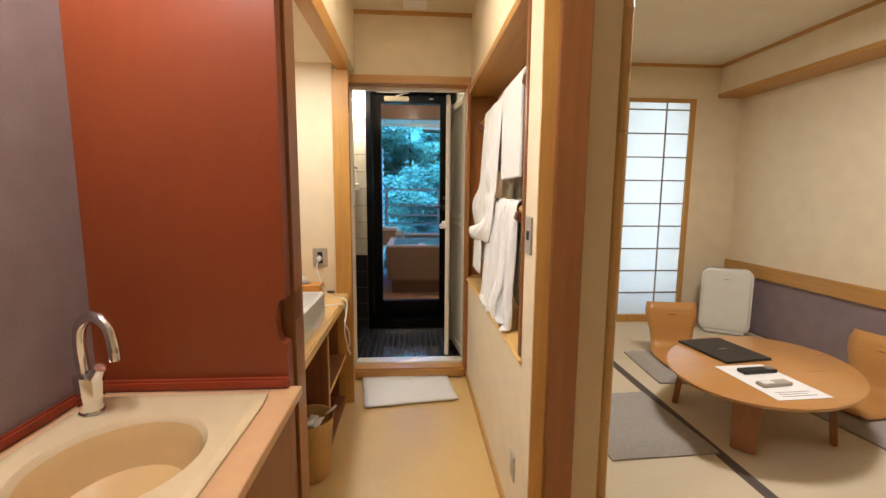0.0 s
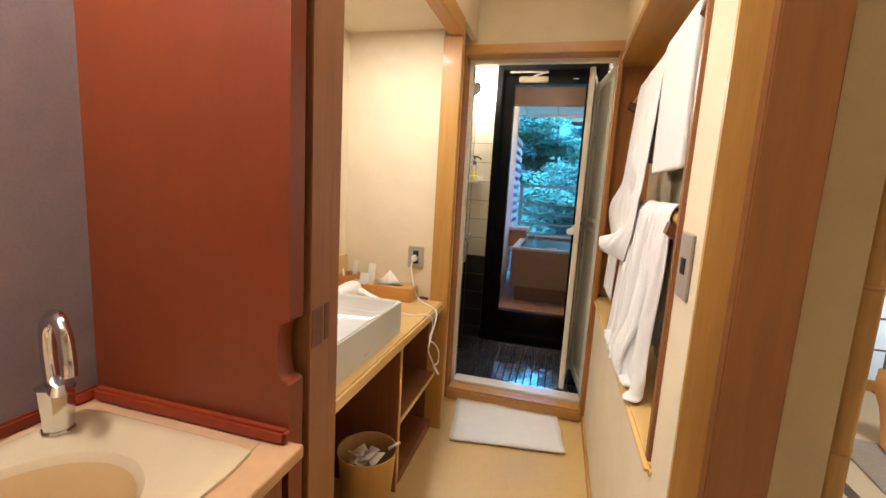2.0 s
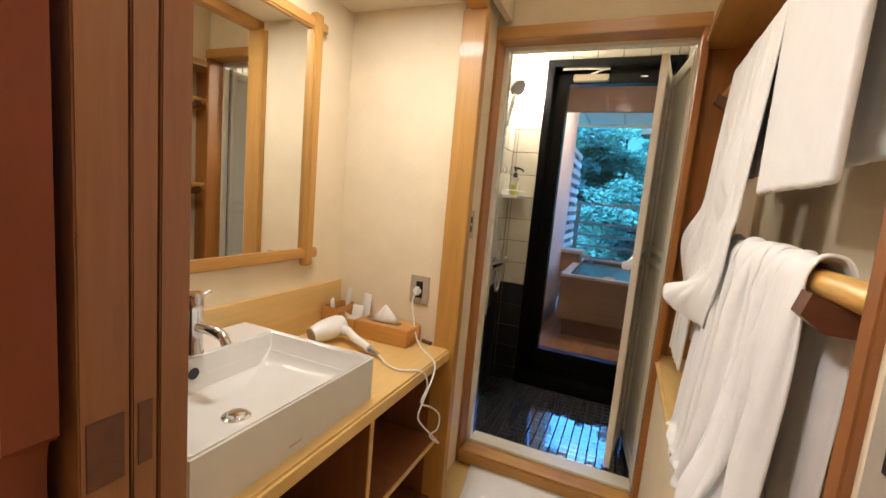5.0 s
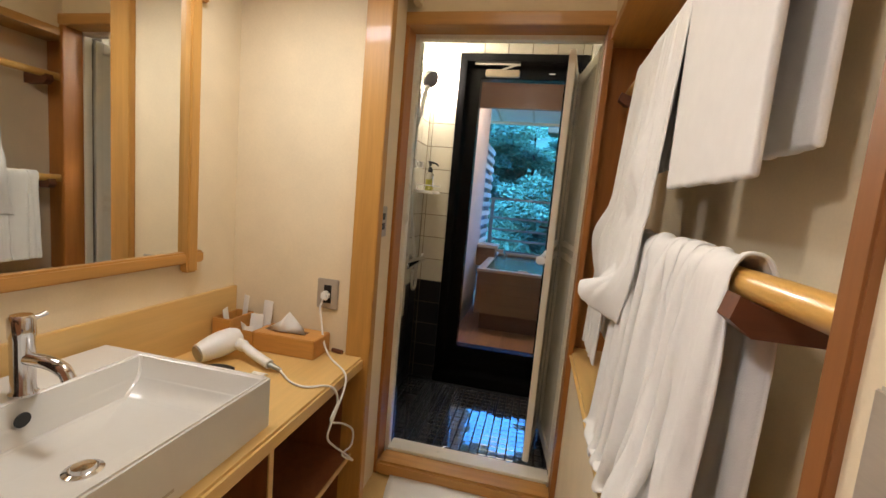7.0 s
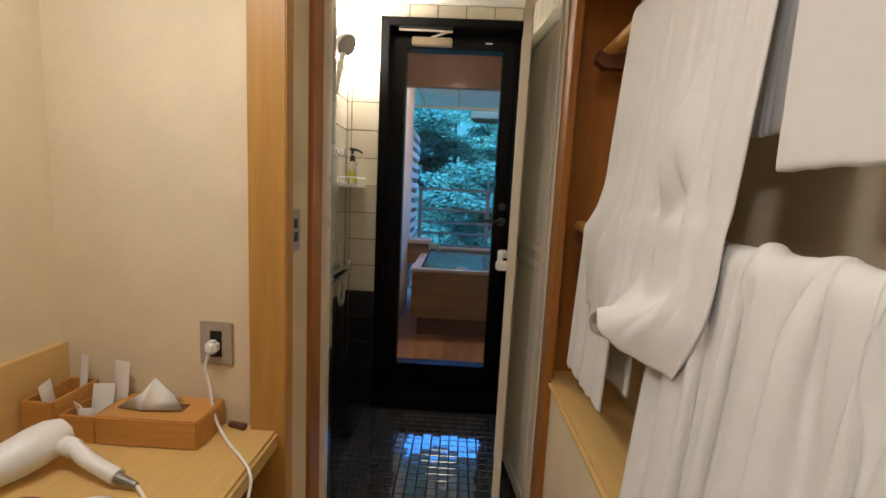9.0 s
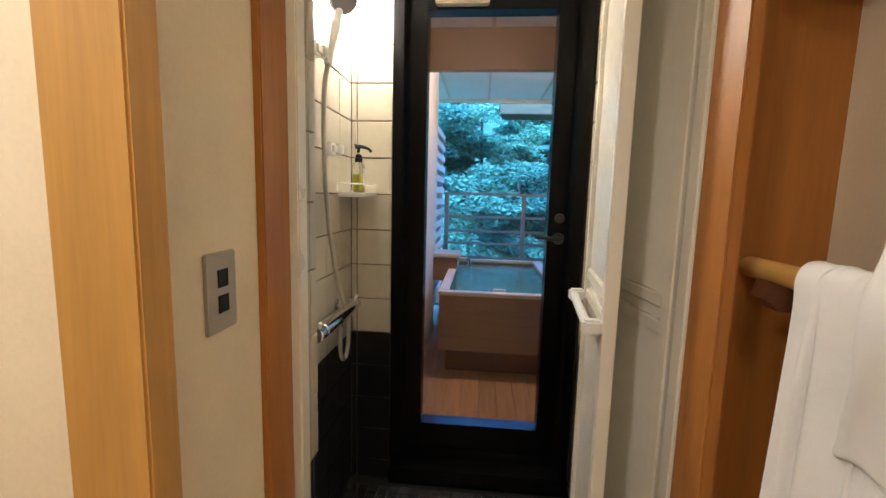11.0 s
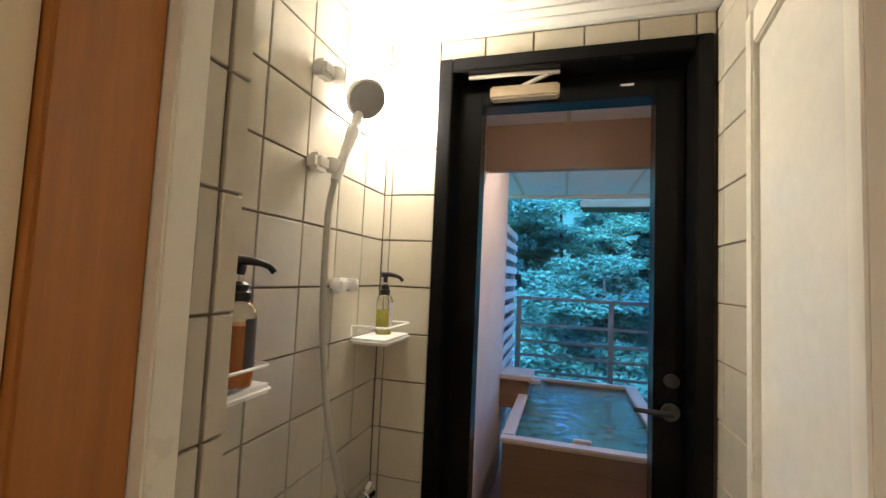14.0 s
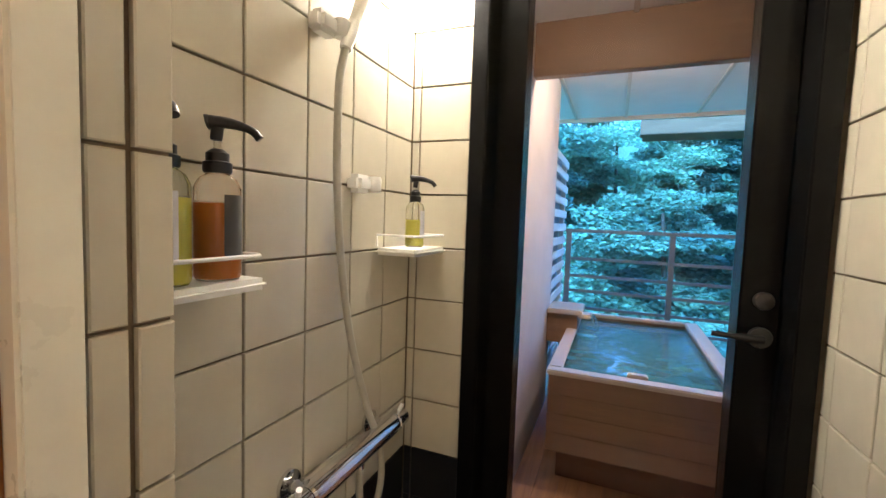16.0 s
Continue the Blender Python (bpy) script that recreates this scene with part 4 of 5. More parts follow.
def hang(name, y0, y1, x, z, width, front, back, pleats, amp, push, label, seed, thick=0.006, bend=0.09, steps=190, nu=80, nv=80):
    """A towel let fall over a bar: springs between its threads, gravity, the bar, the niche back and the shelf under it."""
    rng = np.random.default_rng(seed)
    R = 0.028
    arc = math.pi * R
    u = np.linspace(0, 1, nu + 1)
    drop = np.full(nu + 1, front)
    top = int(nv * front / (front + back))
    lift_ = np.arange(nv + 1)[None, :]
    half = (drop + arc / 2)[:, None]
    s = np.where(lift_ <= top, half * lift_ / top, half + (back + arc / 2) * (lift_ - top) / (nv - top))
    wob = np.array([noise.noise(Vector((a * 3.1, 0.7, seed))) for a in u])
    uneven = np.array([0.75 + 0.9 * noise.noise(Vector((a * 4.3, 5.1, seed))) for a in u])
    phase = 2 * math.pi * (pleats * u + 1.1 * wob)
    off = (amp * uneven * (0.5 + 0.5 * np.sin(phase)))[:, None]
    a = np.clip((s - drop[:, None]) / R, 0, math.pi)
    low = np.where(s < drop[:, None], drop[:, None] - s, np.maximum(0, s - drop[:, None] - arc))
    flare = 0.45 + 0.55 * np.minimum(1, low / 0.25)
    p = np.stack([x - (R + off * flare) * np.cos(a), np.broadcast_to((y0 + (y1 - y0) * u)[:, None], s.shape) + 0.012 * np.cos(phase)[:, None], z + (R + 0.18 * off) * np.sin(a) - low], 2)
    p += rng.normal(0, 0.0015, p.shape)
    old = p.copy()
    ahead = s < drop[:, None] + arc * 0.4
    behind = s > drop[:, None] + arc * 0.6
    ids = np.arange((nu + 1) * (nv + 1)).reshape(nu + 1, nv + 1)
    flat_p, flat_old = p.reshape(-1, 3), old.reshape(-1, 3)
    dv = np.where(lift_ < top, half / top, (back + arc / 2) / (nv - top)) * np.ones(ids.shape)
    cut = np.stack([np.broadcast_to((width * u)[:, None], s.shape), s - half], 2).reshape(-1, 2)
    links = []

    def link(i, j, k):
        i, j = i.ravel(), j.ravel()
        links.append((i, j, np.linalg.norm(cut[i] - cut[j], axis=1), k))

    for q in (0, 1):
        link(ids[q:-1:2], ids[q + 1::2], 0.9)
        link(ids[:, q:-1:2], ids[:, q + 1::2], 1.0)
        link(ids[q:-1:2, :-1], ids[q + 1::2, 1:], 0.35)
        link(ids[q:-1:2, 1:], ids[q + 1::2, :-1], 0.35)
    for q in range(4):
        link(ids[q:-3:4], ids[q + 3::4], bend)
        link(ids[:, q:-3:4], ids[:, q + 3::4], bend)
    pull = np.array((push[0], push[1], -9.8)) * 0.0009
    fa, fb = ahead.ravel(), behind.ravel()
    grip = ((a > 0.22 * math.pi) & (a < 0.78 * math.pi)).ravel()
    seat = flat_p[grip].copy()
    for step in range(steps):
        now = flat_p.copy()
        flat_p += (flat_p - flat_old) * 0.90 + pull
        for turn_ in range(6):
            for i, j, rest, k in links:
                d = flat_p[j] - flat_p[i]
                n = np.sqrt((d * d).sum(1)) + 1e-9
                d *= (0.5 * k * np.where(n < rest, 0.5, 1.0) * (n - rest) / n)[:, None]
                flat_p[i] += d
                flat_p[j] -= d
            flat_p[grip] = seat
            dx, dz = flat_p[:, 0] - x, flat_p[:, 2] - z
            r = np.hypot(dx, dz) + 1e-9
            hit = r < R
            flat_p[hit, 0] = x + dx[hit] / r[hit] * R
            flat_p[hit, 2] = z + dz[hit] / r[hit] * R
            flat_p[hit, 1] += 0.6 * (now[hit, 1] - flat_p[hit, 1])
            under = flat_p[:, 2] < z - 0.01
            flat_p[fa & under, 0] = np.minimum(flat_p[fa & under, 0], x - 0.010)
            flat_p[fb & under, 0] = np.maximum(flat_p[fb & under, 0], x + 0.010)
            if z > 1.5:
                past = fa & (flat_p[:, 2] < 1.31)
                flat_p[past, 0] = np.minimum(flat_p[past, 0], 0.628)
            flat_p[:, 0] = np.minimum(flat_p[:, 0], 0.786)
            up, out = SHELF_Z - flat_p[:, 2], flat_p[:, 0] - SHELF_X
            inside = (up > 0) & (out > 0)
            rise = inside & (up < out)
            flat_p[rise, 2] = SHELF_Z
            flat_p[inside & ~rise, 0] = SHELF_X
        for row in (range(top - 1, -1, -1), range(top + 1, nv + 1)):
            for j in row:
                back_ = p[:, j + 1] if j < top else p[:, j - 1]
                d = p[:, j] - back_
                n = np.sqrt((d * d).sum(1)) + 1e-9
                p[:, j] = back_ + d * np.minimum(1, dv[:, j] * 1.02 / n)[:, None]
        flat_old = now
        held = np.hypot(flat_p[:, 0] - x, flat_p[:, 2] - z) < R + 0.002
        flat_old[held] = flat_p[held]
    me = bpy.data.meshes.new(name)
    faces = np.stack([ids[:-1, :-1], ids[1:, :-1], ids[1:, 1:], ids[:-1, 1:]], 2).reshape(-1, 4)
    me.from_pydata(flat_p.tolist(), [], faces.tolist())
    me.materials.append(terry)
    me.shade_smooth()
    ob = tagged(new(name, me), label, "towel", "towels in the niche")
    ob.modifiers.new("thickness", "SOLIDIFY").thickness = thick
    sub = ob.modifiers.new("soft", "SUBSURF")
    sub.levels = sub.render_levels = 1
    return ob


hang("folded_towel", 1.660, 2.035, 0.690, 1.800, 0.374, 0.400, 0.36, 1, 0.002, (0, 0), "white folded bath towel hanging over the upper bar", 3, thick=0.014, bend=0.7, nu=48)
hang("long_towel", 2.06, 2.60, 0.690, 1.800, 0.645, 0.74, 0.34, 5, 0.036, (-0.6, 0.3), "white long towel gathered over the upper bar", 9)
hang("crumpled_towel", 1.650, 2.215, 0.668, 1.258, 1.08, 0.530, 0.42, 8, 0.085, (-0.6, 0.15), "white crumpled bath towel hung over the lower bar", 12)
hang("hanging_towel", 2.46, 2.765, 0.668, 1.258, 0.36, 0.42, 0.38, 3, 0.030, (-0.4, 0), "white small towel hanging over the lower bar", 17)

# ---- kitchen corner ----


def sink_counter(o):
    for lo, hi in (((-0.698, 0.20, 0.722), (-0.118, 0.50, 0.750)), ((-0.205, 0.50, 0.722), (-0.118, 1.128, 0.750)), ((-0.698, 1.035, 0.722), (-0.205, 1.128, 0.750)), ((-0.698, 0.50, 0.722), (-0.645, 1.035, 0.750))):
        boxes("top_board", peach, o, (lo, hi), bevel=0.002, label="peach laminate edge board")
    boxes("cabinet", wood_cab, o, ((-0.698, 0.22, 0.0), (-0.140, 0.24, 0.722)), ((-0.158, 0.24, 0.0), (-0.140, 1.085, 0.722)), ((-0.698, 1.065, 0.0), (-0.158, 1.085, 0.722)), label="orange brown wooden cabinet body")


grouped("sink_cabinet", (-0.41, 0.65, 0.0), "small kitchen sink cabinet with peach laminate top", "cabinet", [sink_counter])


def sink(o):
    bm = bmesh.new()
    x0, x1, y0, y1 = -0.655, -0.190, 0.49, 1.072
    cx, cy, n = -0.425, 0.79, 48
    def ring(a, b, z, sq=2.0, ox=0.0, oy=0.0):
        out = []
        for k in range(n):
            t = 2 * math.pi * k / n
            c, s = math.cos(t), math.sin(t)
            m = (abs(c) ** sq + abs(s) ** sq) ** (-1 / sq)
            out.append(bm.verts.new((cx + ox + a * m * c, cy + oy + b * m * s, z)))
        return out
    mx, my, ax, ay = (x0 + x1) / 2 - cx, (y0 + y1) / 2 - cy, (x1 - x0) / 2, (y1 - y0) / 2
    rows = [ring(ax, ay, 0.7505, 22, mx, my), ring(ax, ay, 0.757, 22, mx, my), ring(ax - 0.008, ay - 0.008, 0.761, 18, mx, my), ring(ax - 0.03, ay - 0.03, 0.757, 12, mx, my),
            ring(0.172, 0.185, 0.752), ring(0.160, 0.172, 0.738), ring(0.150, 0.160, 0.70), ring(0.125, 0.135, 0.645), ring(0.08, 0.09, 0.622), ring(0.025, 0.03, 0.615)]
    for r0, r1 in zip(rows, rows[1:]):
        for k in range(n):
            bm.faces.new((r0[k], r0[(k + 1) % n], r1[(k + 1) % n], r1[k])).material_index = 1 if rows.index(r0) >= 5 else 0
    bm.faces.new(rows[-1]).material_index = 1
    bowl = part("bowl", bm, ceramic_cream, o, "cream rim and tan oval bowl")
    bowl.data.materials.append(sink_tan)
    lathe_part("drain", [(0.026, 0.0), (0.026, 0.003), (0.018, 0.004), (0.001, 0.004)], (cx, cy, 0.6155), chrome, o)


grouped("kitchen_sink", (-0.425, 0.79, 0.75), "cream ceramic sink with an oval bowl", "sink", [sink])


def kitchen_tap(o):
    x, y = -0.610, 0.985
    lathe_part("base", [(0.030, 0.0), (0.030, 0.006), (0.027, 0.010), (0.033, 0.095), (0.034, 0.100), (0.020, 0.104)], (x, y, 0.757), chrome, o, "tapered chrome base", 8)
    tube_part("spout", [(x - 0.014, y + 0.005, 0.86), (x - 0.018, y + 0.004, 0.93), (x - 0.008, y, 0.985), (x + 0.03, y - 0.01, 1.012), (x + 0.07, y - 0.022, 0.99), (x + 0.085, y - 0.027, 0.945), (x + 0.088, y - 0.028, 0.905)], [0.014] * 30 + [0.013] * 30, chrome, o, "arched chrome spout", 16)
    tube_part("knob", [(x + 0.022, y - 0.01, 0.855), (x + 0.045, y - 0.022, 0.885)], [0.017, 0.013], chrome, o, "", 12, False)


grouped("kitchen_tap", (-0.610, 0.985, 0.757), "arched chrome kitchen tap beside the sink", "tap", [kitchen_tap])
structure("sink_upstand", red_trim, "low red wooden upstand behind the sink", "trim", ((-0.684, 1.104, 0.7505), (-0.150, 1.1285, 0.782)), ((-0.70, 0.20, 0.7505), (-0.684, 1.1285, 0.782)), bevel=0.006)
structure("ceiling_vent", white_plastic, "round pale ceiling vent in the washroom passage", "vent", ((0.15, 2.66, CEIL - 0.012), (0.30, 2.81, CEIL)), bevel=0.006)

# ---- bamboo pole ----


def pole(o):
    prof, z = [], 0.0
    knots = (0.20, 0.50, 0.85, 1.17, 1.53, 1.92, 2.28)
    levels = [(0.0, 0.021)]
    for k in knots:
        levels += [(k - 0.012, 0.0205), (k - 0.004, 0.0225), (k, 0.0195), (k + 0.006, 0.0225), (k + 0.014, 0.0205)]
    levels.append((2.57, 0.020))
    lathe_part("cane", [(r, h) for h, r in levels], (0.918, 1.338, 0.0), bamboo_mat, o, "", 20)


grouped("bamboo_pole", (0.918, 1.338, 0.0), "pale brown bamboo corner pole with knots", "pole", [pole])

# ---- tatami room ----
XS, YS = (0.955, 1.73, 2.62, 3.408), (-2.2, -0.6, 1.2, 3.0, 4.0)
for i in range(3):
    for j in range(4):
        x0, x1, y0, y1 = XS[i] + 0.001, XS[i + 1] - 0.001, YS[j] + 0.001, YS[j + 1] - 0.001
        mat_thing = grouped("tatami_mat", ((x0 + x1) / 2, (y0 + y1) / 2, 0.01), "pale straw tatami mat with dark cloth edges", "tatami mat", [
            lambda o: boxes("weave", tatami, o, ((x0, y0, 0.010), (x1, y1, 0.050)), bevel=0.002),
            lambda o: boxes("edge_band", tatami_edge, o, ((x0, y0, 0.0495), (x0 + 0.028, y1, 0.0515)), bevel=0),
            lambda o: boxes("edge_band", tatami_edge, o, ((x1 - 0.028, y0, 0.0495), (x1, y1, 0.0515)), bevel=0)], "tatami mats")
structure("room_threshold", wood_y, "wooden threshold along the tatami", "door sill", ((0.905, -2.2, 0.0), (0.953, 1.31, 0.052)), bevel=0.003)


def shoji(o):
    boxes("frame", wood_up, o, ((2.24, 3.975, 0.10), (2.275, 4.02, 2.215)), ((2.895, 3.975, 0.10), (2.94, 4.02, 2.215)), ((2.24, 3.975, 2.215), (2.94, 4.02, 2.25)), ((2.24, 3.965, 0.05), (2.94, 4.02, 0.12)), label="orange wooden frame")
    boxes("shoji_paper", shoji_paper, o, ((2.275, 4.004, 0.12), (2.895, 4.006, 2.215)), bevel=0, label="white translucent paper")
    for k in range(1, 10):
        z = 0.12 + (2.215 - 0.12) * k / 9.3
        boxes("kumiko", kumiko_wood, o, ((2.275, 3.990, z - 0.006), (2.895, 4.004, z + 0.006)), bevel=0.001)
    for x in (2.66,):
        if x:
            boxes("kumiko", kumiko_wood, o, ((x - 0.006, 3.992, 0.12), (x + 0.006, 4.0035, 2.215)), bevel=0.001)


ob = grouped("window_1", (2.59, 4.0, 0.05), "tall shoji window with white paper and thin bars", "window", [shoji])
ob["kind"] = "structure"
structure("shoji_outer_wall", outer_wall, "pale outer wall outside the paper window", "wall", ((2.0, 4.5, 0.0), (3.6, 4.6, 2.7)))


def low_table(o):
    bm = bmesh.new()
    turned(bm, [(0.44, -0.030), (0.47, -0.022), (0.478, -0.010), (0.478, -0.004), (0.470, 0.0)], (0, 0, 0), 64)
    bmesh.ops.transform(bm, verts=bm.verts, matrix=pose(2.162, 2.07, 0.38, 0, 0, 35) @ Matrix.Diagonal((1.238, 0.92, 1, 1)))
    part("tabletop", bm, table_wood, o, "oval orange wooden top")
    for x, y in ((1.862, 1.785), (1.845, 2.315), (2.395, 1.825), (2.46, 2.36)):
        bm = bmesh.new()
        box(bm, (-0.058, -0.016, 0.0), (0.058, 0.016, 0.299), 0.006)
        for v in bm.verts:
            v.co.x *= 0.92 + 0.5 * v.co.z
            v.co.y += 0.10 * v.co.z
        bmesh.ops.transform(bm, verts=bm.verts, matrix=pose(x, y, 0.0515, 0, 0, math.degrees(math.atan2(2.07 - y, 2.162 - x)) - 90))
        part("leg", bm, leg_wood, o, "reddish wooden plate leg")


leg_wood = wood("leg_wood", (0.30, 0.115, 0.035), "z", 0.38, 0.12, 0.2)
grouped("low_table", (2.165, 2.015, 0.0515), "low oval orange wooden table on tatami", "table", [low_table])
folder_mat = material("black_leatherette", (0.018, 0.016, 0.015), 0.45, 0, 0.2, 40, bump=0.2, fine=250)


def flat(name, cx, cy, w, d, turn, z0, z1, mat, label, category, marks=()):
    def build(o):
        bm = bmesh.new()
        box(bm, (-w / 2, -d / 2, z0), (w / 2, d / 2, z1), 0.003)
        bmesh.ops.transform(bm, verts=bm.verts, matrix=pose(cx, cy, 0, 0, 0, turn))
        body = part("body", bm, mat, o)
        for mx0, my0, mx1, my1, mm in marks:
            bm = bmesh.new()
            box(bm, (mx0, my0, z1 - 0.0005), (mx1, my1, z1 + 0.0012))
            bmesh.ops.transform(bm, verts=bm.verts, matrix=pose(cx, cy, 0, 0, 0, turn))
            part("mark", bm, mm, o)
    return grouped(name, (cx, cy, z0), label, category, [build])


flat("menu_folder", 2.10, 2.285, 0.31, 0.37, 8, 0.3805, 0.394, folder_mat, "black leatherette folder lying on the low table", "folder", ((-0.03, -0.006, 0.03, 0.004, stone_grey),))
flat("leaflet", 2.035, 1.86, 0.29, 0.40, 3, 0.3805, 0.3825, paper, "white printed leaflet on the low table", "leaflet", ((-0.09, -0.17, 0.09, -0.166, stone_grey), (-0.09, -0.15, 0.06, -0.146, stone_grey), (-0.09, -0.13, 0.09, -0.126, stone_grey)))
flat("remote_control", 2.055, 1.965, 0.20, 0.055, 5, 0.383, 0.402, black_plastic, "black remote control on the leaflet", "remote control", ((0.05, -0.018, 0.095, 0.018, stone_grey),))
flat("remote_control", 2.015, 1.81, 0.17, 0.05, 6, 0.383, 0.400, steel, "grey remote control on the leaflet", "remote control", ((-0.07, -0.016, -0.01, 0.016, white_plastic),))


def cushion(place, w, d, turn, label):
    bm = bmesh.new()
    n = 14
    def height(u, v):
        e = min(u, 1 - u, v, 1 - v)
        return 0.008 + 0.034 * min(1, e / 0.12) ** 0.6 + 0.004 * noise.noise(Vector((u * 4, v * 4, place[0])))
    top = [[bm.verts.new(((i / n - 0.5) * w, (j / n - 0.5) * d, height(i / n, j / n))) for i in range(n + 1)] for j in range(n + 1)]
    low = [[bm.verts.new(((i / n - 0.5) * w, (j / n - 0.5) * d, 0.0)) for i in range(n + 1)] for j in range(n + 1)]
    for g in (top, low):
        for j in range(n):
            for i in range(n):
                bm.faces.new((g[j][i], g[j][i + 1], g[j + 1][i + 1], g[j + 1][i]))
    rim = lambda g: [g[0][i] for i in range(n)] + [g[i][n] for i in range(n)] + [g[n][n - i] for i in range(n)] + [g[n - i][0] for i in range(n)]
    a, b = rim(top), rim(low)
    for k in range(len(a)):
        bm.faces.new((b[k], b[(k + 1) % len(a)], a[(k + 1) % len(a)], a[k]))
    ob = part("floor_cushion", bm, cushion_cloth)
    ob.matrix_world = pose(*place, 0, 0, turn)
    return tagged(ob, label, "cushion", "floor cushions")


cushion((1.43, 2.08, 0.0517), 0.56, 0.66, 3, "flat grey cloth floor cushion on tatami")
cushion((2.20, 2.82, 0.0517), 0.60, 0.58, -4, "flat grey cloth floor cushion under the floor chair")
cushion((2.86, 2.0, 0.0517), 0.58, 0.60, 6, "flat grey cloth floor cushion under the floor chair")


def zaisu(o):
    """A legless bent plywood chair, facing -y."""
    bm = bmesh.new()
    prof = [(-0.22, 0.006), (-0.12, 0.004), (0.0, 0.004), (0.12, 0.006), (0.18, 0.03), (0.21, 0.08), (0.225, 0.16), (0.235, 0.24), (0.25, 0.31), (0.27, 0.37)]
    half = [0.19, 0.2, 0.205, 0.19, 0.165, 0.16, 0.17, 0.195, 0.20, 0.185]
    rows = []
    for (y, z), w in zip(prof, half):
        rows.append([bm.verts.new((w * k / 4, y + 0.012 * (k / 4) ** 2, z)) for k in range(-4, 5)])
    for r0, r1 in zip(rows, rows[1:]):
        for k in range(8):
            bm.faces.new((r0[k], r0[k + 1], r1[k + 1], r1[k]))
    ob = part("shell", bm, table_wood, o)
    ob.modifiers.new("thickness", "SOLIDIFY").thickness = 0.012
    for z in (0.275, 0.305):
        boxes("slot", walnut, o, ((-0.03, 0.222 + (z - 0.24) * 0.25, z), (0.03, 0.242 + (z - 0.24) * 0.25, z + 0.007)), bevel=0)


chair = thing("floor_chair", (2.22, 2.88, 0.098), "legless bent plywood floor chair on a grey cushion", "chair", "floor chairs")
zaisu(chair)
chair.matrix_world = pose(2.25, 2.86, 0.098, 0, 0, -8)
copy_thing(chair, pose(2.86, 2.16, 0.098, 0, 0, -78))


def rounded_slab(bm, w, h, r, y0, y1, z0, soft):
    """An upright slab with rounded corners, w wide and h high, softened on its front and back edges."""
    ring = [(sx * (w / 2 - r) + r * math.cos(a), z0 + h / 2 + sz * (h / 2 - r) + r * math.sin(a))
            for sx, sz, q in ((1, 1, 0), (-1, 1, 1), (-1, -1, 2), (1, -1, 3)) for a in [radians(90 * q + 15 * k) for k in range(7)]]
    face = bm.faces.new([bm.verts.new((x, y0, z)) for x, z in ring])
    out = bmesh.ops.extrude_face_region(bm, geom=[face])
    bmesh.ops.translate(bm, verts=[v for v in out["geom"] if isinstance(v, bmesh.types.BMVert)], vec=(0, y1 - y0, 0))
    rim = [e for e in bm.edges if abs(e.verts[0].co.y - e.verts[1].co.y) < 1e-6]
    bmesh.ops.bevel(bm, geom=rim, offset=soft, segments=3, affect="EDGES")


def purifier(o):
    bm = bmesh.new()
    rounded_slab(bm, 0.40, 0.585, 0.07, -0.085, 0.085, 0.02, 0.022)
    part("housing", bm, purifier_shell, o)
    boxes("foot", purifier_shell, o, ((-0.16, -0.092, 0.0), (0.16, 0.092, 0.034)), bevel=0.012)
    bm = bmesh.new()
    rounded_slab(bm, 0.345, 0.50, 0.055, -0.0935, -0.080, 0.07, 0.005)
    part("front_panel", bm, purifier_shell, o)
    boxes("outlet_grille", stone_grey, o, ((-0.12, -0.03, 0.603), (0.12, 0.05, 0.607)), bevel=0.001)
    boxes("badge", stone_grey, o, ((-0.02, -0.095, 0.505), (0.02, -0.0933, 0.511)), bevel=0)


purifier_shell = material("purifier_shell", (0.74, 0.73, 0.66), 0.35, 0, 0.03, 12, bump=0.03)
ap = thing("air_purifier", (0, 0, 0), "white plastic air purifier standing on tatami", "air purifier")
purifier(ap)
ap.matrix_world = pose(3.12, 3.60, 0.0517, -3, 0, -36)

# ---- balcony ----
structure("balcony_slab", grout, "slab under the balcony deck", "floor", ((-0.6, 4.16, -0.2), (2.4, 7.1, 0.05)))
structure("outer_wall_left", outer_wall, "pale plastered balcony wall", "wall", ((-0.45, 4.16, 0.05), (-0.257, 6.06, 2.47)))
structure("outer_wall_right", outer_wall, "pale plastered balcony wall", "wall", ((1.95, 4.16, 0.05), (2.1, 7.1, 2.47)))
structure("outer_wall_house", outer_wall, "pale plastered house wall round the garden door", "wall", ((-0.45, 4.1605, 0.05), (-0.225, 4.20, 2.45)), ((0.60, 4.1605, 0.05), (1.95, 4.20, 2.45)), ((-0.225, 4.1605, 2.305), (0.60, 4.20, 2.45)))
structure("balcony_soffit", soffit_paint, "white panelled balcony soffit", "ceiling", ((-0.6, 4.16, 2.45), (2.1, 5.02, 2.55)), ((-0.6, 5.02, 2.47), (2.1, 7.2, 2.57)))
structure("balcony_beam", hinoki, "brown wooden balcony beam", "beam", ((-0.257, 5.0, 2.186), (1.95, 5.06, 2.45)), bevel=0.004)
structure("eave_fascia", hinoki_rim, "pinkish wooden eave fascia", "trim", ((-0.6, 7.15, 2.435), (2.1, 7.2, 2.50)))
structure("roof", rail_metal, "dark roof over the house and balcony", "roof", ((-1.2, -2.6, 2.70), (3.9, 7.3, 2.80)))
soffit = thing("soffit_battens", (0.5, 6.1, 2.47), "thin pale wooden battens under the soffit", "batten", "")
for x in (-0.24, 0.20, 0.78, 1.36):
    boxes("batten", hinoki_rim, soffit, ((x - 0.012, 5.06, 2.455), (x + 0.012, 7.15, 2.472)), bevel=0.002)
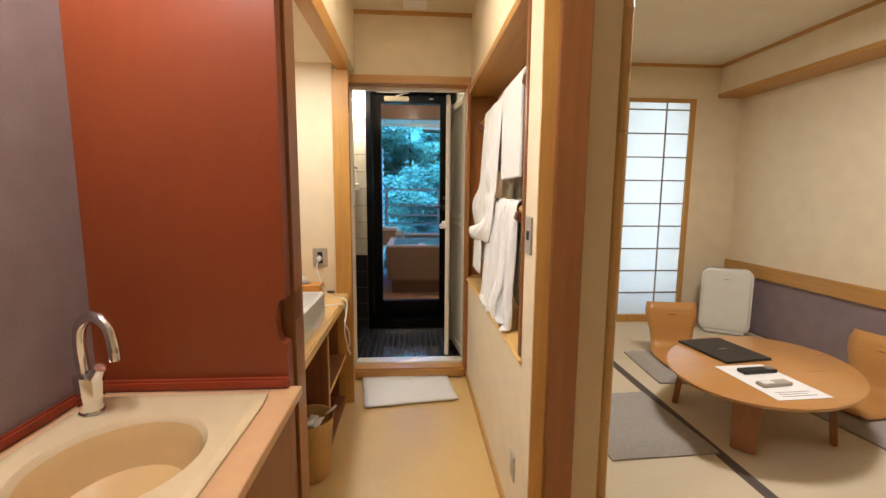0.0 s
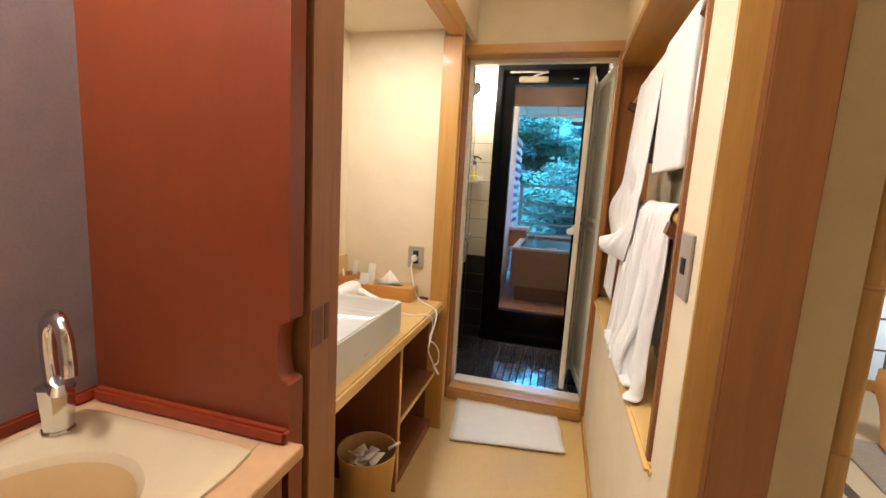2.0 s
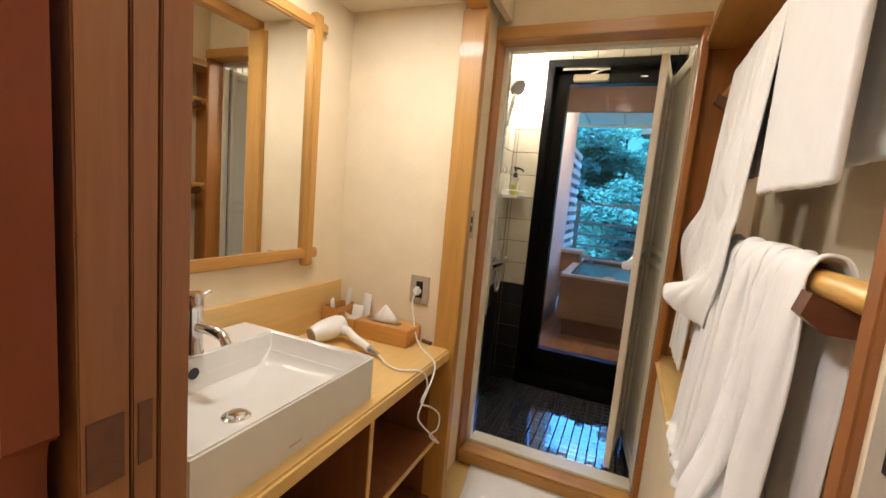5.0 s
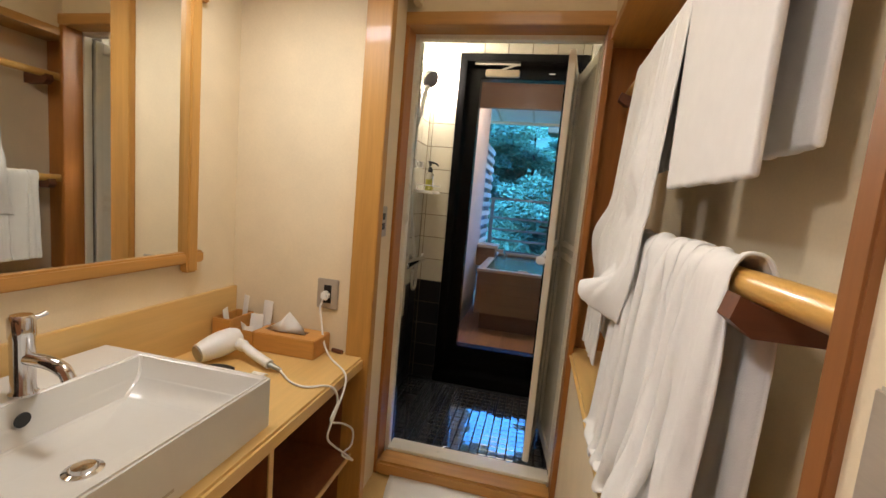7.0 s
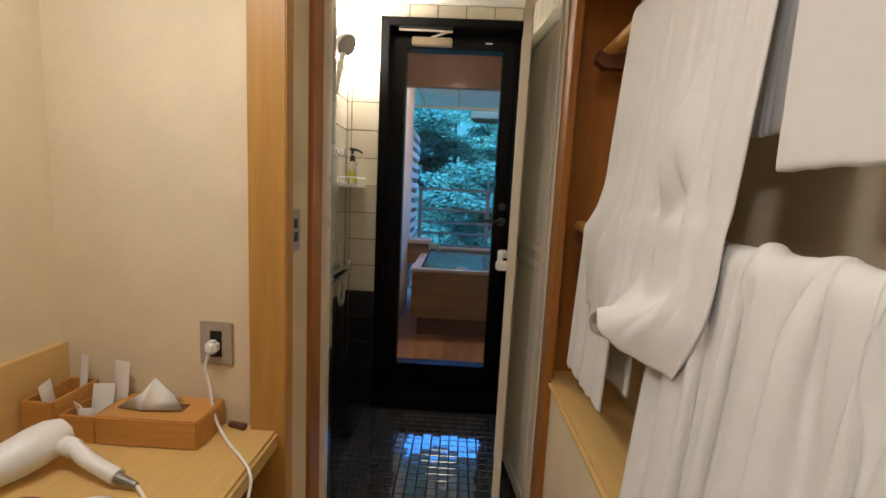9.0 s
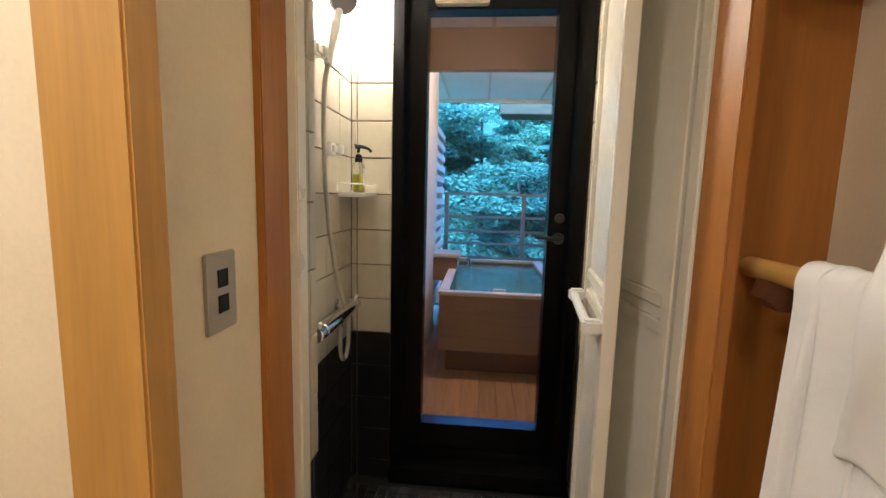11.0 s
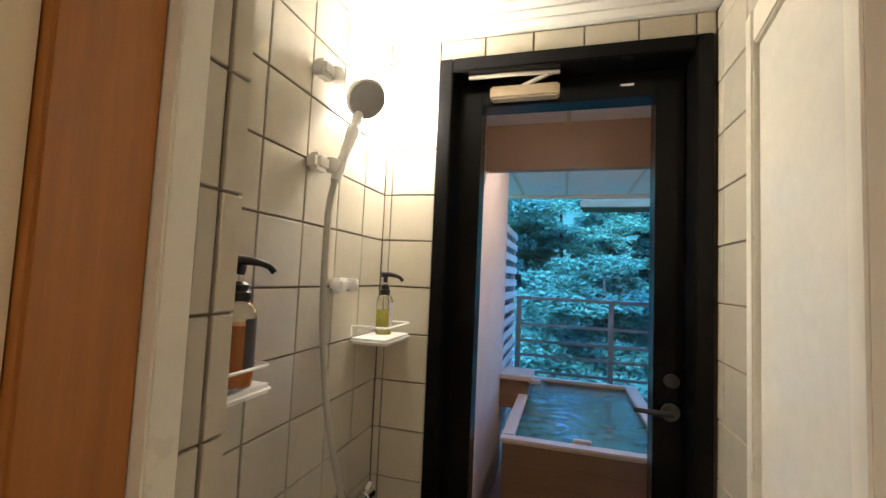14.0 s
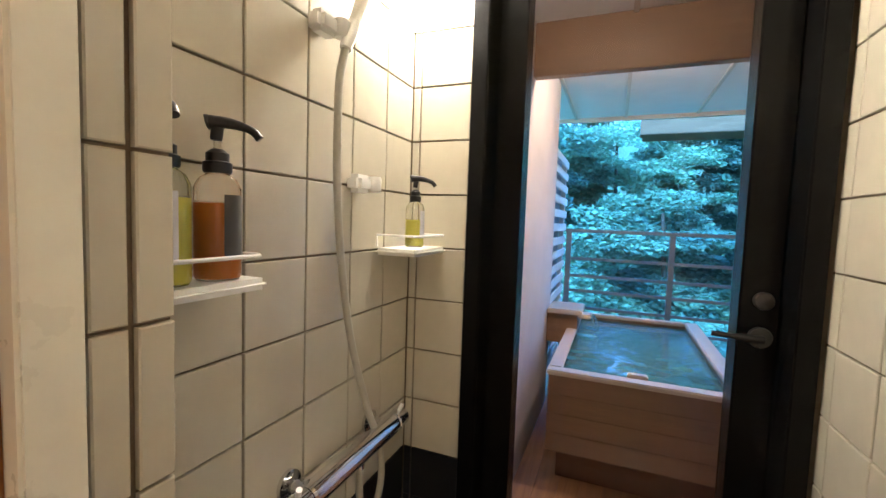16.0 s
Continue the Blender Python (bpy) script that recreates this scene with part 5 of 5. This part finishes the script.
boxes("batten", hinoki_rim, soffit, ((0.19, 4.2, 2.435), (0.214, 5.0, 2.452)), bevel=0.002)
lift(soffit, (0.5, 6.1, 2.47))

deck = thing("balcony_deck", (0.8, 5.6, 0.05), "reddish brown wooden deck boards", "deck")
deck["kind"] = "structure"
for k in range(20):
    x = -0.25 + 0.11 * k
    boxes("plank", deck_wood, deck, ((x, 4.21, 0.051), (x + 0.1082, 7.08, 0.115)), bevel=0.003)
lift(deck, (0.8, 5.6, 0.05))


def tub(o):
    x0, x1, y0, y1 = -0.115, 0.90, 4.975, 6.60
    for k in range(4):
        z0, z1 = 0.29 + 0.10 * k, 0.29 + 0.10 * (k + 1) - 0.0008
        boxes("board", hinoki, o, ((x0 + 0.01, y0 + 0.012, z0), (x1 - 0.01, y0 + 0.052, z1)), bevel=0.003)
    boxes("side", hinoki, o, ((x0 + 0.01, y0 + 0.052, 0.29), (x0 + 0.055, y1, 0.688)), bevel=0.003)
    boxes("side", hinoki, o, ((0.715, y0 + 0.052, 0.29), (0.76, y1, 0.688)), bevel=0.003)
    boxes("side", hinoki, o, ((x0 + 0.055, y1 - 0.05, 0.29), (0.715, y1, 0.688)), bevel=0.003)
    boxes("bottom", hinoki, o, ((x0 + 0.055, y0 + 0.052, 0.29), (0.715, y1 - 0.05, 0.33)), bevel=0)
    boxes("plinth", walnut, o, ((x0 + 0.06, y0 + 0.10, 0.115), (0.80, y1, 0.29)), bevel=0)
    # rim colour carries the sky light that falls on the tub's top
    boxes("rim", hinoki_rim, o, ((x0, y0, 0.688), (0.80, y0 + 0.075, 0.714)), ((x0, y0 + 0.075, 0.688), (x0 + 0.07, y1, 0.714)), ((0.71, y0 + 0.075, 0.688), (0.80, y1, 0.714)), ((x0 + 0.07, y1 - 0.07, 0.688), (0.71, y1, 0.714)), bevel=0.006, label="smooth wooden rim, paled for the sky light on it")


grouped("wooden_bathtub", (0.34, 5.8, 0.115), "square cypress wood bathtub full of hot water", "bathtub", [tub])
bm = bmesh.new()
nx, ny = 30, 60
grid = [[bm.verts.new((-0.06 + 0.775 * i / nx, 5.03 + 1.515 * j / ny, 0.668 + 0.0028 * noise.noise(Vector((i * 0.35, j * 0.35, 0))) + 0.004 * math.exp(-((i - 3) ** 2 + (j - 40) ** 2) / 90) * math.sin(0.9 * math.hypot(i - 3, j - 40)))) for i in range(nx + 1)] for j in range(ny + 1)]
for r0, r1 in zip(grid, grid[1:]):
    for k in range(nx):
        bm.faces.new((r0[k], r0[k + 1], r1[k + 1], r1[k]))
bath_water = material("hot_spring_water", (0.10, 0.27, 0.27), 0.03, 0, 0.15, 4, bump=0.8, fine=18)
MATS["hot_spring_water"].node_tree.nodes["Principled BSDF"].inputs["Transmission Weight"].default_value = 0.35
ob = tagged(part("bath_water", bm, bath_water), "clear pale blue hot water in the bathtub", "water", "", "structure")
tagged(boxes("wooden_block", hinoki_rim, None, ((0.265, 5.06, 0.655), (0.36, 5.10, 0.725)), bevel=0.006), "small wooden block floating at the bathtub edge", "block")


def spout(o):
    boxes("box", hinoki, o, ((-0.256, 5.93, 0.60), (-0.045, 6.20, 0.815)), bevel=0.005)
    boxes("lid", hinoki_rim, o, ((-0.256, 5.90, 0.815), (-0.015, 6.22, 0.85)), bevel=0.005, label="pale wooden lid")
    boxes("gutter", hinoki_rim, o, ((-0.05, 6.03, 0.77), (0.04, 6.10, 0.80)), bevel=0.004)


grouped("water_spout", (-0.15, 6.06, 0.715), "wooden hot water spout box at the bathtub", "spout", [spout])
stream = clear("falling_water", (0.85, 0.97, 1.0), 0.08, 1.33)
bm = bmesh.new()
tube(bm, [(0.03, 6.065, 0.795), (0.06, 6.065, 0.775), (0.075, 6.06, 0.72), (0.08, 6.06, 0.666)], [0.02] * 25, 10)
tagged(part("falling_water", bm, stream), "thin stream of water falling into the bathtub", "water", "", "structure")

rail = thing("balcony_railing", (0.8, 6.9, 0.115), "dark metal balcony railing with horizontal bars", "railing")
for x in (-0.225, 0.625, 1.48):
    boxes("post", rail_metal, rail, ((x - 0.022, 6.88, 0.115), (x + 0.022, 6.92, 1.385)), bevel=0.003)
boxes("top_rail", rail_metal, rail, ((-0.26, 6.865, 1.383), (1.95, 6.935, 1.412)), bevel=0.006)
for z in (1.142, 0.984, 0.846, 0.690, 0.544, 0.38):
    boxes("bar", rail_metal, rail, ((-0.24, 6.892, z - 0.013), (1.95, 6.908, z + 0.013)), bevel=0.003)
lift(rail, (0.8, 6.9, 0.115))

screen = thing("slat_screen", (-0.3, 6.5, 0.115), "white horizontal slat privacy screen", "screen")
for y in (6.07, 6.98):
    boxes("post", slat_white, screen, ((-0.335, y, 0.115), (-0.290, y + 0.045, 2.06)), bevel=0.003)
for k in range(15):
    z = 0.36 + 0.115 * k
    boxes("slat", slat_white, screen, ((-0.290, 6.07, z), (-0.272, 7.02, z + 0.062)), bevel=0.003)
lift(screen, (-0.3, 6.5, 0.115))
structure("screen_backing", rail_metal, "dark board behind the slat screen", "wall", ((-0.375, 6.06, 0.115), (-0.345, 7.05, 2.1)))

# neighbouring eave
eave_wood = material("eave_wood", (0.15, 0.085, 0.055), 0.9, 0, 0.25, 3, (1, 6, 6), 0.1, 14, 0.0, 0.0, 0.05)
nb = thing("neighbour_house", (2.2, 10.0, -4.0), "dark brown eave of a neighbouring house among trees", "house")
boxes("roof", eave_wood, nb, ((0.40, 9.05, 2.66), (4.2, 9.3, 2.95)), bevel=0.01)
boxes("wall", eave_wood, nb, ((2.6, 9.8, -4.0), (4.2, 12.0, 2.5)), ((0.45, 9.3, 2.72), (4.2, 9.9, 2.85)), bevel=0)
lift(nb, (2.2, 10.0, -4.0))

# ---- hillside and trees ----
bm = bmesh.new()
n = 50
rows = []
for j in range(n + 1):
    y = -200 + 0 if j == 0 else (7.5 + (j - 1) * 1.2 if j < n - 3 else 66 + (j - n + 3) * 60)
    row = []
    for i in range(n + 1):
        x = (i - n / 2) * (1.6 if abs(i - n / 2) < n / 2 - 2 else 9)
        up = max(0.0, y - 11)
        z = -4.0 + min(9.5, 0.62 * min(up, 7) + 1.15 * max(0, up - 7)) + 0.5 * noise.noise(Vector((x * 0.3, y * 0.3, 0)))
        row.append(bm.verts.new((x, y, z)))
    rows.append(row)
for r0, r1 in zip(rows, rows[1:]):
    for k in range(n):
        bm.faces.new((r0[k], r0[k + 1], r1[k + 1], r1[k]))
hill = material("hillside_soil", (0.04, 0.09, 0.065), 0.95, 0, 0.4, 1.2, bump=0.6, fine=12)
tagged(part("ground", bm, hill), "dark green wooded hillside", "ground", "", "structure")

leaf_mats = []
for k, c in enumerate(((0.11, 0.25, 0.19), (0.095, 0.225, 0.18), (0.13, 0.28, 0.205))):
    m = material("leaf_%s" % "abc"[k], c, 0.8, 0, 0.3, 2.0, bump=0.0, fine=6, spec=0.15)
    ln, ll = m.node_tree.nodes, m.node_tree.links
    geo, span, hsv = ln.new("ShaderNodeNewGeometry"), ln.new("ShaderNodeMapRange"), ln.new("ShaderNodeHueSaturation")
    span.inputs[3].default_value, span.inputs[4].default_value = 0.7, 1.3
    base_in = ln["Principled BSDF"].inputs["Base Color"]
    ll.new(geo.outputs["Random Per Island"], span.inputs[0])
    ll.new(span.outputs[0], hsv.inputs["Value"])
    ll.new(base_in.links[0].from_socket, hsv.inputs["Color"])
    ll.new(hsv.outputs[0], base_in)
    sheer, blend = ln.new("ShaderNodeBsdfTranslucent"), ln.new("ShaderNodeMixShader")
    blend.inputs[0].default_value = 0.35
    ll.new(hsv.outputs[0], sheer.inputs[0])
    ll.new(ln["Principled BSDF"].outputs[0], blend.inputs[1])
    ll.new(sheer.outputs[0], blend.inputs[2])
    ll.new(blend.outputs[0], ln["Material Output"].inputs[0])
    leaf_mats.append(m)
bark = material("bark", (0.06, 0.045, 0.035), 0.9, 0, 0.3, 6, (6, 6, 1), 0.8, 30)


def tree(place, height, reach, leaves, seed, mat):
    """A tapered trunk with limbs, and layered sprays of small leaves."""
    r = random.Random(seed)
    rng = np.random.default_rng(seed)
    x, y, z = place
    o = thing("tree", place, "leafy green deciduous tree beyond the balcony", "tree", "trees on the hillside")
    bm = bmesh.new()
    lean = (r.uniform(-0.5, 0.5), r.uniform(-0.4, 0.2))
    top = Vector((x + lean[0], y + lean[1], z + height * 0.92))
    tube(bm, [(x, y, z - 0.3), (x + lean[0] * 0.3, y, z + height * 0.4), top], [0.13 * (1 - 0.052 * k) for k in range(18)], 9)
    pads = []
    for k in range(40):
        f = r.uniform(0.10, 1.0)
        a = r.uniform(0, 6.283)
        d = reach * r.uniform(0.25, 1.0) * (1.1 - 0.55 * f)
        base = Vector((x + lean[0] * f, y + lean[1] * f, z + height * f * 0.9))
        tip = base + Vector((math.cos(a) * d, math.sin(a) * d, r.uniform(-0.1, 0.35)))
        tube(bm, [base, along(base, tip, 0.5), tip], [0.03, 0.008, 0.004] + [0.004] * 20, 5)
        for g in range(3):
            pads.append((tip + Vector((r.uniform(-0.5, 0.5), r.uniform(-0.5, 0.5), r.uniform(-0.2, 0.2))), r.uniform(0.3, 0.75), r.uniform(-0.25, 0.25), r.uniform(0.0, 0.4)))
    part("trunk", bm, bark, o, "dark bark")
    c = np.array([p[0] for p in pads])
    size = np.array([p[1] for p in pads])
    tilt = np.array([p[2:] for p in pads])
    pick = rng.integers(0, len(pads), leaves)
    ang, rad = rng.uniform(0, 6.283, leaves), np.sqrt(rng.uniform(0, 1, leaves))
    off = np.stack([np.cos(ang) * rad, np.sin(ang) * rad, np.zeros(leaves)], 1) * size[pick][:, None]
    off[:, 2] = off[:, 0] * tilt[pick, 0] + off[:, 1] * tilt[pick, 1] - 0.25 * rad ** 2 * size[pick] + rng.normal(0, 0.035, leaves)
    centre = c[pick] + off
    long_ = rng.normal(0, 1, (leaves, 3)) * (1, 1, 0.3)
    long_ /= np.linalg.norm(long_, axis=1)[:, None]
    wide = np.cross(long_, rng.normal(0, 0.35, (leaves, 3)) + (0, -0.2, 1))
    wide /= np.linalg.norm(wide, axis=1)[:, None]
    s = rng.uniform(0.028, 0.065, leaves)[:, None]
    verts = np.stack([centre - long_ * s, centre + wide * s * 0.5, centre + long_ * s, centre - wide * s * 0.5], 1).reshape(-1, 3)
    me = bpy.data.meshes.new("crown")
    me.from_pydata(verts.tolist(), [], np.arange(leaves * 4).reshape(-1, 4).tolist())
    me.materials.append(mat)
    cr = new("crown", me)
    cr.parent = o
    return lift(o, place)


for k, (x, y, h, reach) in enumerate(((-0.6, 9.6, 5.2, 1.7), (1.2, 10.6, 6.4, 2.0), (0.4, 8.9, 4.6, 1.5), (2.6, 10.2, 5.0, 1.8), (-2.0, 11.5, 8.2, 2.2), (0.2, 13.0, 7.2, 2.6), (2.6, 13.5, 7.2, 2.6), (4.6, 12.6, 7.0, 2.4), (-0.9, 15.0, 7.4, 2.8), (1.5, 16.0, 7.2, 2.8), (4.2, 16.0, 7.2, 2.8), (-3.2, 15.0, 7.4, 2.8))):
    zb = -4.0 + max(0, 0.62 * (y - 11)) - 0.2
    tree((x, y, zb), h, reach, 105000 if k < 7 else 50000, 20 + k, leaf_mats[k % 3])

# ---- tiles, last ----
P, G = 0.157, 0.0045


def tile_mesh(w, h, mat, depth=0.008):
    bm = bmesh.new()
    b = 0.0016
    vs = [[bm.verts.new((x, y, z)) for x, y in ((i, i), (w - i, i), (w - i, h - i), (i, h - i))] for i, z in ((0, 0), (0, depth - b), (b, depth))]
    for r0, r1 in zip(vs, vs[1:]):
        for k in range(4):
            bm.faces.new((r0[k], r0[(k + 1) % 4], r1[(k + 1) % 4], r1[k]))
    bm.faces.new(vs[-1])
    return mesh_of(bm, "tile", mat, False)


TILES = {}


def tile(parent, frame_m, u0, u1, v0, v1, mat):
    key = (round(u1 - u0 - G, 3), round(v1 - v0 - G, 3), mat.name)
    if min(key[:2]) < 0.012:
        return
    if key not in TILES:
        TILES[key] = tile_mesh(key[0], key[1], mat)
    ob = new("tile", TILES[key])
    ob.parent = parent
    ob.matrix_local = frame_m @ Matrix.Translation((u0 + G / 2, v0 + G / 2, 0)) @ Matrix.Rotation(random.uniform(-0.006, 0.006), 4, "X") @ Matrix.Rotation(random.uniform(-0.006, 0.006), 4, "Y")


def cuts(a, b, line):
    """Joints at line + k * P between a and b."""
    k0 = math.floor((a - line) / P)
    out = [a] + [line + P * k for k in range(k0, k0 + 60) if a + 0.004 < line + P * k < b - 0.004] + [b]
    return out


def tiled(parent, frame_m, us, vs, split=0.742, holes=()):
    for u0, u1 in zip(us, us[1:]):
        for v0, v1 in zip(vs, vs[1:]):
            if any(a < (u0 + u1) / 2 < b and c < (v0 + v1) / 2 < d for a, b, c, d in holes):
                continue
            tile(parent, frame_m, u0, u1, v0, v1, tile_black if v1 < split + 0.02 else tile_white)


ROWS_Z = cuts(0.022, 2.376, 0.742)
wl_, wf_, wr_ = bpy.data.objects["wall_shower_left"], bpy.data.objects["wall_shower_far"], bpy.data.objects["wall_shower_right"]
tiled(wl_, Matrix.Translation((LX - 0.008, 0, 0)) @ Matrix(((0, 0, 1, 0), (1, 0, 0, 0), (0, 1, 0, 0), (0, 0, 0, 1))), cuts(3.09, FY, 3.812), ROWS_Z)
tiled(wl_, Matrix.Translation((-0.228, 0, 0)) @ Matrix(((0, 0, 1, 0), (1, 0, 0, 0), (0, 1, 0, 0), (0, 0, 0, 1))), [3.006, 3.041], cuts(0.022, 2.376, 1.350))
tiled(wl_, Matrix.Translation((-0.228, 0, 0)) @ Matrix(((0, 0, 1, 0), (1, 0, 0, 0), (0, 1, 0, 0), (0, 0, 0, 1))), [3.045, 3.083], cuts(0.022, 2.376, 1.350))
tiled(wf_, Matrix.Translation((0, FY + 0.008, 0)) @ Matrix(((1, 0, 0, 0), (0, 0, -1, 0), (0, 1, 0, 0), (0, 0, 0, 1))), cuts(LX, -0.226, -0.384), ROWS_Z)
tiled(wf_, Matrix.Translation((0, FY + 0.008, 0)) @ Matrix(((1, 0, 0, 0), (0, 0, -1, 0), (0, 1, 0, 0), (0, 0, 0, 1))), cuts(-0.226, RX, -0.228), [2.306, 2.376])
tiled(wr_, Matrix.Translation((RX + 0.008, 0, 0)) @ Matrix(((0, 0, -1, 0), (1, 0, 0, 0), (0, 1, 0, 0), (0, 0, 0, 1))), cuts(3.08, FY, FY - 0.05), ROWS_Z)

# small floor mosaic
fl = bpy.data.objects["shower_floor"]
Q = 0.048
stone = tile_mesh(Q - 0.005, Q - 0.005, mosaic, 0.006)
rest = bmesh.new()
for i in range(21):
    for j in range(18):
        x, y = -0.40 + Q * i, 3.045 + Q * j
        if math.hypot(x + 0.024 + 0.29, y + 0.024 - 3.617) < 0.06 or y + Q > 3.93:
            continue
        tilt = Matrix.Translation((x, y, 0.0215)) @ Matrix.Rotation(random.uniform(-0.012, 0.012), 4, "X") @ Matrix.Rotation(random.uniform(-0.012, 0.012), 4, "Y")
        if -0.12 < x < 0.56:
            ob = new("mosaic_tile", stone)
            ob.parent = fl
            ob.matrix_local = tilt
        else:
            box(rest, (x, y, 0.0215), (x + Q - 0.005, y + Q - 0.005, 0.0275))
ob = part("mosaic_rest", rest, mosaic, fl)
ob["kind"] = "stuff"
